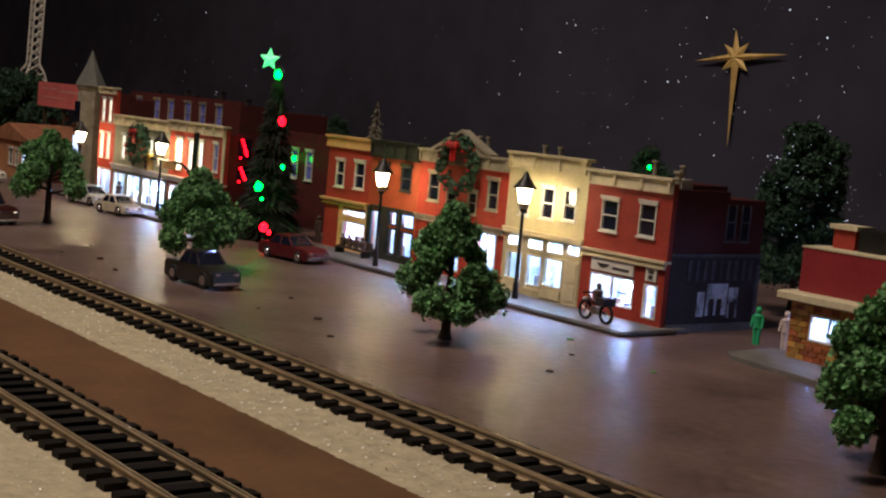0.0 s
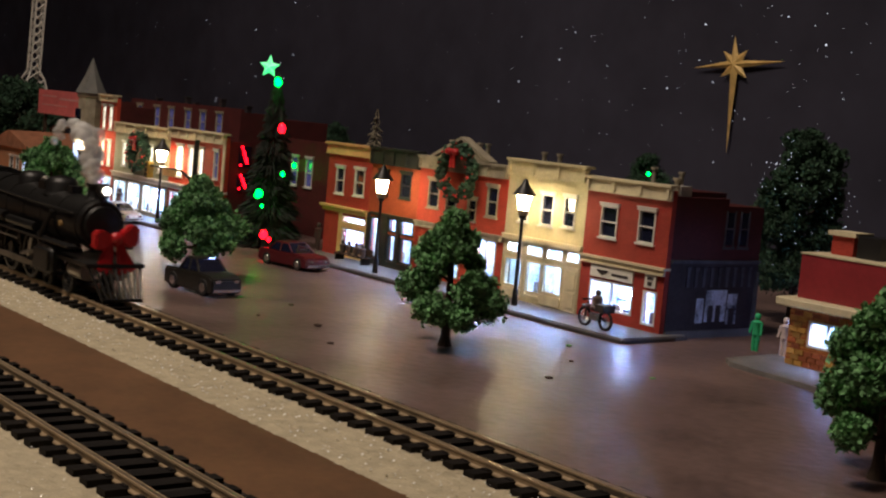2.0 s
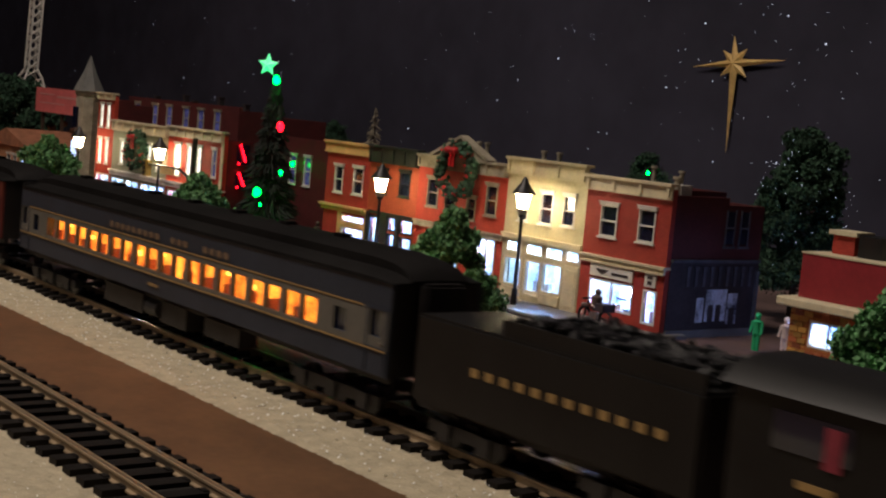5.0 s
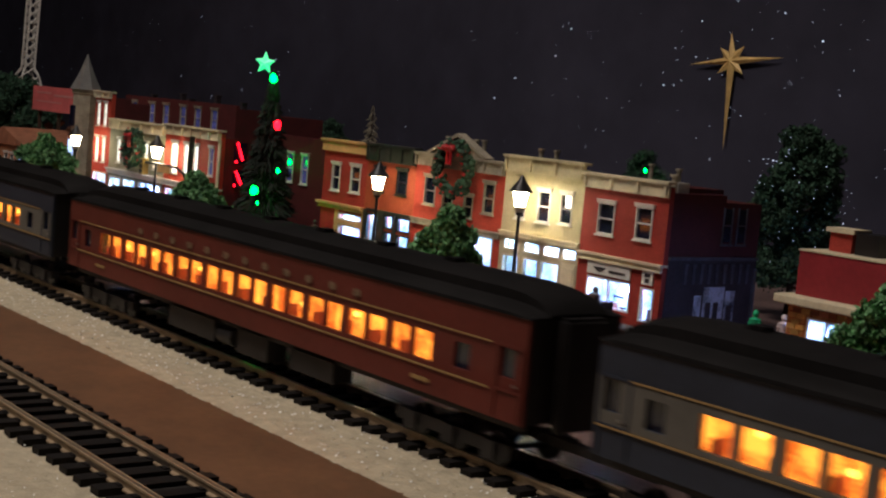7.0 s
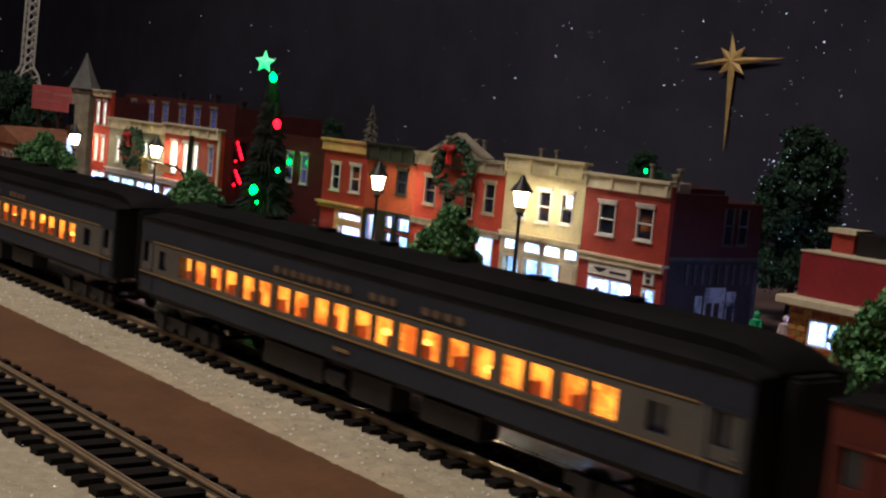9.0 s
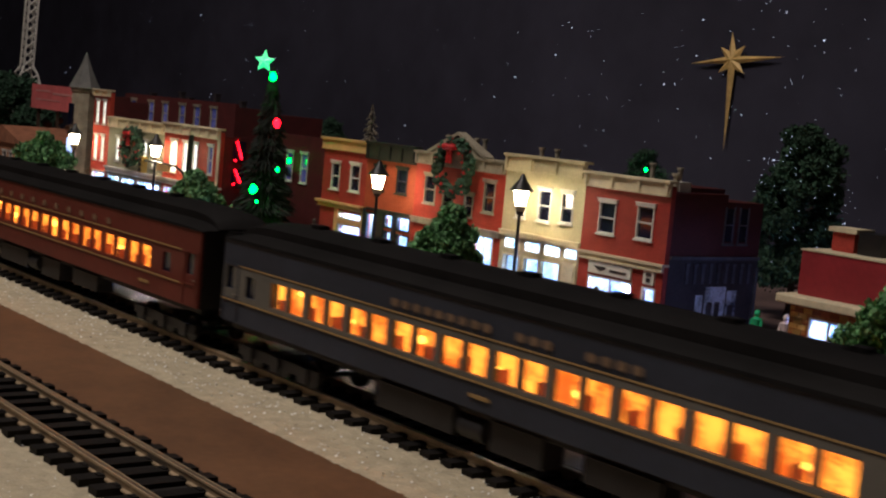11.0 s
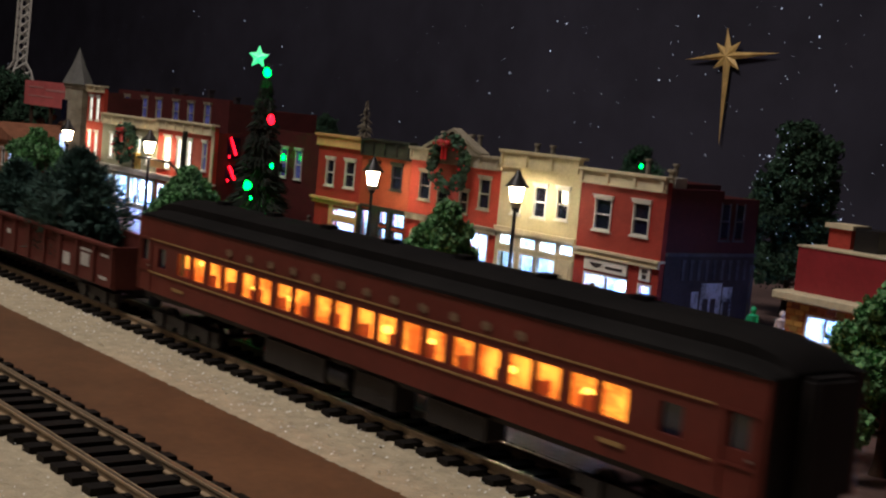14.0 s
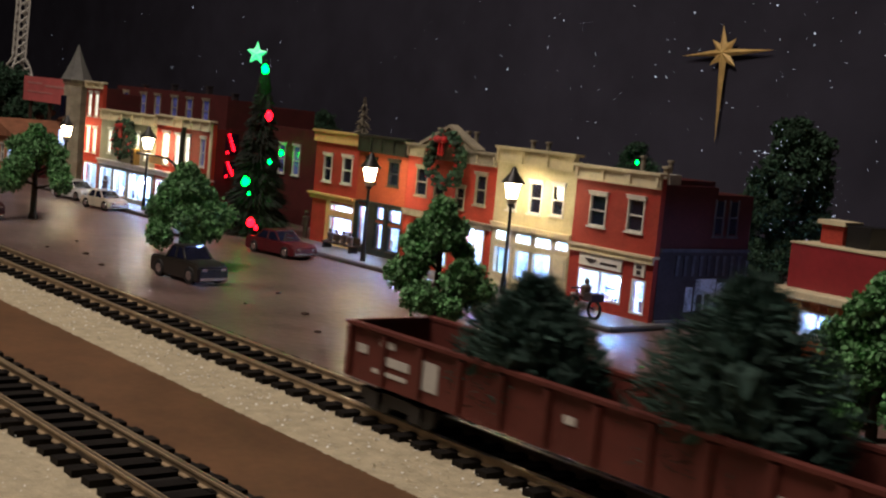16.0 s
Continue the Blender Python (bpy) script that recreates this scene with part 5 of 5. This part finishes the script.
part("centre_sill", boxes((-.5, GL + .5, -.2, .2, .7, .945)), M_UNDER, t)
bogie(t, 2.2, 2, 2.0)
bogie(t, GL - 2.2, 2, 2.0)
TRAIN.append((t, -327.1))


def fir_bundle(u, radius, height, seed):
    rng = np.random.default_rng(seed)
    b = thing("cut_fir", (u, CY, 1.1), "bushy cut fir standing in the gondola wagon", "tree", "cut firs in the wagon")
    V, F = [], []
    for i in range(3600):
        f = rng.random()
        z = .2 + (height - .6) * f
        r = radius * math.sin(min(1, (1.03 - f) * 1.35) * math.pi / 2) * rng.uniform(.35, 1.08)
        a = rng.uniform(0, 6.283)
        out = np.array([math.cos(a), math.sin(a), .0])
        p = out * r + (0, 0, z)
        p[1] = max(-1.9, min(1.9, p[1]))
        if z < 1.5:
            p[1] = max(-1.3, min(1.3, p[1]))
        d = out * .6 + rng.normal(0, .35, 3) + (0, 0, .5)
        d *= rng.uniform(.25, .55) / np.linalg.norm(d)
        s = np.cross(d, rng.normal(size=3))
        s *= .035 / np.linalg.norm(s)
        n = np.cross(d, s)
        n *= .035 / np.linalg.norm(n)
        k = len(V)
        V += [p - s - n, p + s - n, p + n * 1.2, p + d]
        F += [(k, k + 1, k + 3), (k + 1, k + 2, k + 3), (k + 2, k, k + 3), (k + 2, k + 1, k)]
    me = bpy.data.meshes.new("needles")
    me.from_pydata((np.array(V) * S).tolist(), [], F)
    me.materials.append(M_SPRUCE)
    part("needles", me, M_SPRUCE, b)
    n = 160
    f = rng.random(n)
    r = radius * np.sin(np.minimum(1, (1.0 - f) * 1.3) * math.pi / 2) * rng.uniform(.2, .8, n)
    a = rng.uniform(0, 6.283, n)
    c = np.stack([r * np.cos(a), np.clip(r * np.sin(a), -1.1, 1.1), .35 + (height - 1.2) * f], 1)
    clumps("foliage", c, rng.uniform(.25, .5, n), M_SPRUCE, b, sub=1, jitter=.5, seed=seed)["kind"] = "stuff"
    bm = bmesh.new()
    tube(bm, (0, 0, 0), (0, 0, height * .8), .18, .04, 7)
    part("trunk", bm, M_BARK, b)
    return b


TRAIN.append((fir_bundle(-320.9, 2.0, 4.0, 41), -320.9))
TRAIN.append((fir_bundle(-313.9, 2.4, 5.1, 42), -313.9))

# ---- locomotive, x runs forward from the rear of the cab ----
U0 = -108.5
loco = thing("steam_locomotive", (U0, CY, 0), "black model steam locomotive with red bow on its front", "locomotive")
bm = bmesh.new()
def ring(x, r, z, n=22):
    return [(x, r * math.cos(2 * math.pi * i / n), z + r * math.sin(2 * math.pi * i / n)) for i in range(n)]
loft(bm, [ring(4.4, 1.32, 3.05), ring(8.5, 1.32, 3.05), ring(12.5, 1.12, 3.1), ring(16.0, 1.08, 3.1), ring(18.4, 1.08, 3.1), ring(18.6, 1.0, 3.1)])
boiler = part("boiler", bm, M_LOCO, loco, smooth=35)
for x in (6.2, 8.2, 10.2, 12.2, 14.2, 15.9, 18.2):
    bm = bmesh.new()
    r = 1.35 if x < 8.5 else (1.36 - (x - 8.5) * .053 if x < 12.5 else 1.12)
    loft(bm, [ring(x - .06, r, 3.08), ring(x + .06, r, 3.08)])
    part("boiler_band", bm, M_LOCO, boiler, smooth=35)
bm = bmesh.new()
loft(bm, [ring(18.61, .85, 3.1), ring(18.75, .78, 3.1), ring(18.85, .3, 3.1)])
part("smokebox_door", bm, M_LOCO, loco, smooth=35)
bm = bmesh.new()
turned(bm, (17.6, 0, 4.1), [(.42, 0), (.34, .12), (.3, .55), (.38, .62), (.38, .72)], 14)
part("chimney", bm, M_LOCO, loco, smooth=40)
for x, r, h in ((13.9, .74, .8), (10.3, .68, .74)):
    bm = bmesh.new()
    turned(bm, (x, 0, 3.95), [(r * 1.15, 0), (r, .2), (r, h * .7), (r * .75, h), (r * .2, h + .08)], 14)
    part("dome", bm, M_LOCO, loco, smooth=50)
part("firebox", boxes((3.6, 8.4, -1.15, 1.15, 1.3, 3.0)), M_LOCO, loco)
bm = boxes((.8, 5.1, -1.55, -1.45, 1.5, 4.05), (.8, 5.1, 1.45, 1.55, 1.5, 4.05), (5.0, 5.1, -1.44, 1.44, 1.5, 4.2))
cab = part("cab", bm, M_LOCO, loco)
bm = bmesh.new()
loft(bm, [[(x, -1.7, 4.0), (x, -1.3, 4.35), (x, -.6, 4.55), (x, .6, 4.55), (x, 1.3, 4.35), (x, 1.7, 4.0), (x, 1.5, 4.06), (x, -1.5, 4.06)] for x in (.5, 5.4)])
part("cab_roof", bm, M_LOCO, cab, smooth=35)
for sy in (-1, 1):
    yy = sorted((sy * 1.553, sy * 1.58))
    part("cab_window", boxes((1.9, 3.8, *yy, 2.9, 3.7)), M_GLASS, cab)
    part("cab_curtain", boxes((3.2, 3.6, *sorted((sy * 1.583, sy * 1.6)), 2.75, 3.6)), mat("dull_red_curtain", (0.30, 0.04, 0.06), 0.6), cab)
    part("cab_number_bar", boxes((2.6, 3.5, *yy, 2.22, 2.38)), M_STRIPE, cab)
    part("running_board", boxes((4.3, 18.6, *sorted((sy * 1.0, sy * 1.5)), 2.05, 2.15)), M_LOCO, loco)
    bm = bmesh.new()
    tube(bm, (5, sy * 1.25, 3.75), (18.2, sy * 1.12, 3.55), .045, .045, 6)
    part("handrail", bm, M_WHEEL, loco)
    bm = bmesh.new()
    tube(bm, (7.0, sy * 1.28, 2.55), (10.5, sy * 1.28, 2.55), .26, .26, 10)
    part("air_reservoir", bm, M_LOCO, loco, smooth=40)
    bm = boxes((14.9, 17.0, *sorted((sy * 1.05, sy * 1.65)), .65, 1.9))
    soften(bm, .2, 3)
    part("cylinder", bm, M_LOCO, loco, smooth=40)
    part("ladder_step", boxes((1.2, 2.1, *sorted((sy * 1.4, sy * 1.5)), .55, 1.49)), M_LOCO, loco)
for sy in (-1, 1):
    for (a, c, r, m, nm) in (((13.2, 1.42, 1.15), (14.9, 1.42, 1.5), .09, M_ROD, "valve_link"), ((14.0, 1.45, 1.15), (14.3, 1.45, 2.0), .08, M_STEEL, "valve_hanger"),
                             ((15.2, 1.4, 2.2), (15.9, 1.2, 3.4), .12, M_LOCO, "steam_pipe"), ((5.0, 1.4, 1.75), (12.6, 1.4, 1.75), .05, M_ROD, "feed_pipe"),
                             ((11.0, 1.3, 2.5), (14.4, 1.3, 2.5), .22, M_LOCO, "cooling_pipe"), ((6.0, 1.38, 1.1), (7.4, 1.38, 1.1), .3, M_WHEEL, "ash_pan_cover")):
        bm = bmesh.new()
        tube(bm, (a[0], sy * a[1], a[2]), (c[0], sy * c[1], c[2]), r, r, 8)
        part(nm, bm, m, loco, smooth=40)
# gold painted disc imitates the lit yellow class light
bm = bmesh.new()
tube(bm, (16.7, -1.06, 2.95), (16.7, -1.15, 2.95), .14, .12, 10)
part("class_light_disc", bm, M_STRIPE, loco, "small gold disc for the yellow class light", smooth=40)
part("bell", boxes((15.2, 15.7, -.25, .25, 4.1, 4.5)), M_LOCO, loco)
bm = bmesh.new()
turned(bm, (11.9, 0, 4.15), [(.22, 0), (.22, .4), (.1, .5)], 10)
part("whistle_dome", bm, M_STEEL, loco, smooth=40)
part("sand_pipe_box", boxes((12.3, 13.1, -.5, .5, 4.1, 4.5)), M_LOCO, loco)
# wheels, each axle turns
AXLES = []
def axle(x, r, spokes, name):
    bm = bmesh.new()
    for y in (-.86, .86):
        n = 26
        for k in range(n):
            a, c = 2 * math.pi * k / n, 2 * math.pi * (k + 1) / n
            rr = [(r * math.cos(q), r * math.sin(q)) for q in (a, c)]
            ri = [(r * .86 * math.cos(q), r * .86 * math.sin(q)) for q in (a, c)]
            loft(bm, [[(rr[0][0], yy, rr[0][1]), (rr[1][0], yy, rr[1][1]), (ri[1][0], yy, ri[1][1]), (ri[0][0], yy, ri[0][1])] for yy in (y - .13, y + .13)])
        for k in range(spokes):
            a = 2 * math.pi * k / spokes
            tube(bm, (0, y, 0), (r * .9 * math.cos(a), y, r * .9 * math.sin(a)), .07, .05, 5)
        tube(bm, (0, y - .2, 0), (0, y + .2, 0), r * .25, r * .25, 10)
    tube(bm, (0, -.9, 0), (0, .9, 0), .1, .1, 6)
    w = part(name, bm, M_WHEEL, loco, at=(x, 0, r))
    w.matrix_basis = pose(x * S, 0, r * S)
    AXLES.append((w, x, r))
for x in (8.2, 10.7, 13.2):
    axle(x, 1.13, 12, "driving_axle")
for x in (15.3, 17.6):
    axle(x, .5, 8, "leading_axle")
axle(4.4, .6, 8, "trailing_axle")
for sy in (-1, 1):
    y = sorted((sy * 1.1, sy * 1.2))
    part("coupling_rod", boxes((7.9, 13.5, *y, .62, .86)), M_ROD, loco, "bright steel rod")
    y = sorted((sy * 1.24, sy * 1.34))
    part("main_rod", boxes((10.6, 15.2, *y, .72, .94)), M_ROD, loco, "bright steel rod")
    part("brake_frame", boxes((5.2, 15.0, *sorted((sy * .55, sy * .7)), .9, 1.6)), M_LOCO, loco)
part("pilot_deck", boxes((16.5, 20.3, -1.3, 1.3, 1.45, 1.62)), M_LOCO, loco)
pilot = part("pilot", boxes((21.0, 21.15, -.9, .9, .14, .26)), M_LOCO, loco)
for k in range(9):
    y = -1.15 + 2.3 * k / 8
    bm = bmesh.new()
    tube(bm, (20.2, y, 1.45), (21.1, y * .75, .2), .06, .06, 5)
    part("pilot_bar", bm, M_LOCO, pilot)
for sy in (-.75, .75):
    bm = bmesh.new()
    tube(bm, (17.8, sy, 1.1), (19.2, sy, 1.1), .38, .38, 12)
    part("air_pump", bm, M_STEEL, loco, smooth=40)
bm = bmesh.new()
tube(bm, (18.4, 0, 4.6), (18.85, 0, 4.6), .3, .3, 12)
box(bm, 18.45, 18.7, -.12, .12, 4.05, 4.35)
hl = part("headlight_housing", bm, M_LOCO, loco, smooth=40)
bm = bmesh.new()
tube(bm, (18.86, 0, 4.6), (18.98, 0, 4.6), .19, .16, 12)
part("headlight_lens", bm, M_HEAD, hl, "lit white headlight", smooth=40)
bm = bmesh.new()
for s in (-1, 1):
    loft(bm, [[(20.0 + dx, s * .12, 2.55), (20.0 + dx, s * .12, 2.8), (20.05 + dx, s * .6, 3.2 + s * .12), (20.05 + dx, s * .98, 3.1 + s * .12), (20.05 + dx, s * .98, 2.35 + s * .12), (20.05 + dx, s * .6, 2.25 + s * .05)] for dx in (-.25, .25)])
    loft(bm, [[(20.0 + dx, s * .02, 2.6), (20.0 + dx, s * .3, 2.6), (20.25 + dx, s * .98, 1.35), (20.25 + dx, s * .12, 1.1)] for dx in (-.08, .08)])
soften(bm, .08, 2)
ball(bm, (20.1, 0, 2.68), .3, 2)
bow = part("bow", bm, M_REDBOW, loco, "large glossy red ribbon bow", smooth=50)
part("bow_bracket", boxes((18.7, 20.0, -.1, .1, 2.55, 2.75)), M_LOCO, loco)
TRAIN.append((loco, U0))

tender = thing("tender", (-118.9, CY, 0), "black model tender with gold lettering bars and coal", "tender")
bm = boxes((0, 10.4, -1.5, 1.5, 1.1, 3.55))
soften(bm, .08, 2)
part("tank", bm, M_LOCO, tender, smooth=40)
for bx in ((3.5, 10.3, -1.4, -1.3, 3.5, 3.95), (3.5, 10.3, 1.3, 1.4, 3.5, 3.95), (3.5, 3.6, -1.298, 1.298, 3.5, 3.95)):
    part("coal_board", boxes(bx), M_LOCO, tender)
rng_np = np.random.default_rng(12)
c = np.stack([rng_np.uniform(3.8, 10, 420), rng_np.uniform(-1.2, 1.2, 420), rng_np.uniform(3.6, 4.05, 420)], 1)
clumps("coal", c, rng_np.uniform(.1, .22, 420), M_COAL, tender, sub=1, jitter=.4, seed=6)
for sy in (-1, 1):
    yy = sorted((sy * 1.503, sy * 1.53))
    for k in range(12):
        part("lettering", boxes((2.5 + .6 * k, 2.8 + .6 * k, *yy, 2.28, 2.5)), M_STRIPE, tender)
bogie(tender, 2.2, 2, 1.7)
bogie(tender, 8.2, 2, 1.7)
part("tender_frame", boxes((-.4, 10.6, -.9, .9, .8, 1.09)), M_UNDER, tender)
TRAIN.append((tender, -118.9))

# steam: puffs that rise from the chimney and trail behind
steam = thing("steam_plume", (U0 + 17.6, CY, 4.9), "white steam trailing from the locomotive chimney", "steam", kind="stuff")
PUFFS = []
rng_np = np.random.default_rng(77)
for k in range(44):
    f = k / 43
    if f < .6:
        g = f / .6
        x, z = -1.3 * g ** 1.3, 2.0 * g
    else:
        g = (f - .6) / .4
        x, z = -1.3 - 2.5 * g, 2.0 + .35 * math.sin(g * 3.1) - .25 * g
    r = .17 + .22 * math.sin(min(1, f * 1.7) * math.pi / 2) * (1 - max(0, f - .55) / .5)
    bm = bmesh.new()
    bmesh.ops.create_icosphere(bm, subdivisions=3, radius=r)
    for v in bm.verts:
        v.co *= 1 + .4 * noise.noise(v.co * 2.2 + Vector((k * 7.1, 0, 0)))
    p = part("puff", bm, M_STEAM, steam, at=(x + rng_np.normal(0, .08), rng_np.normal(0, .15), z), smooth=180)
    PUFFS.append((p, Vector(p.location), k))
TRAIN.append((steam, U0 + 17.6))


# ---- movement ----
def motions():
    times = [0, .1] + [.5 * k for k in range(1, 32)] + [15.9, 16.0]
    for ob, u in TRAIN:
        z = ob.location.z
        walk(ob, [(t, Matrix.Translation(((u + run_of_train(t)) * S, CY * S, z))) for t in times])
    for w, x, r in AXLES:
        step = .06 if r > 1 else .0333333
        n = int(16.0 / step)
        rows = [(k * step, Matrix.Translation((x * S, 0, r * S)) @ Matrix.Rotation((run_of_train(k * step) / r) % (2 * math.pi), 4, "Y")) for k in range(n + 1)]
        walk(w, rows)
    for p, home, k in PUFFS:
        rows = []
        for t in times:
            sway = Vector((.12 * math.sin(t * 2.1 + k * .5), .15 * math.sin(t * 1.3 + k * .35), .12 * math.sin(t * 1.7 + k * .45))) * S * (k / 16)
            rows.append((t, Matrix.Translation(home + sway) @ Matrix.Rotation(.5 * math.sin(t * .7 + k), 4, "Y")))
        walk(p, rows)


motions()
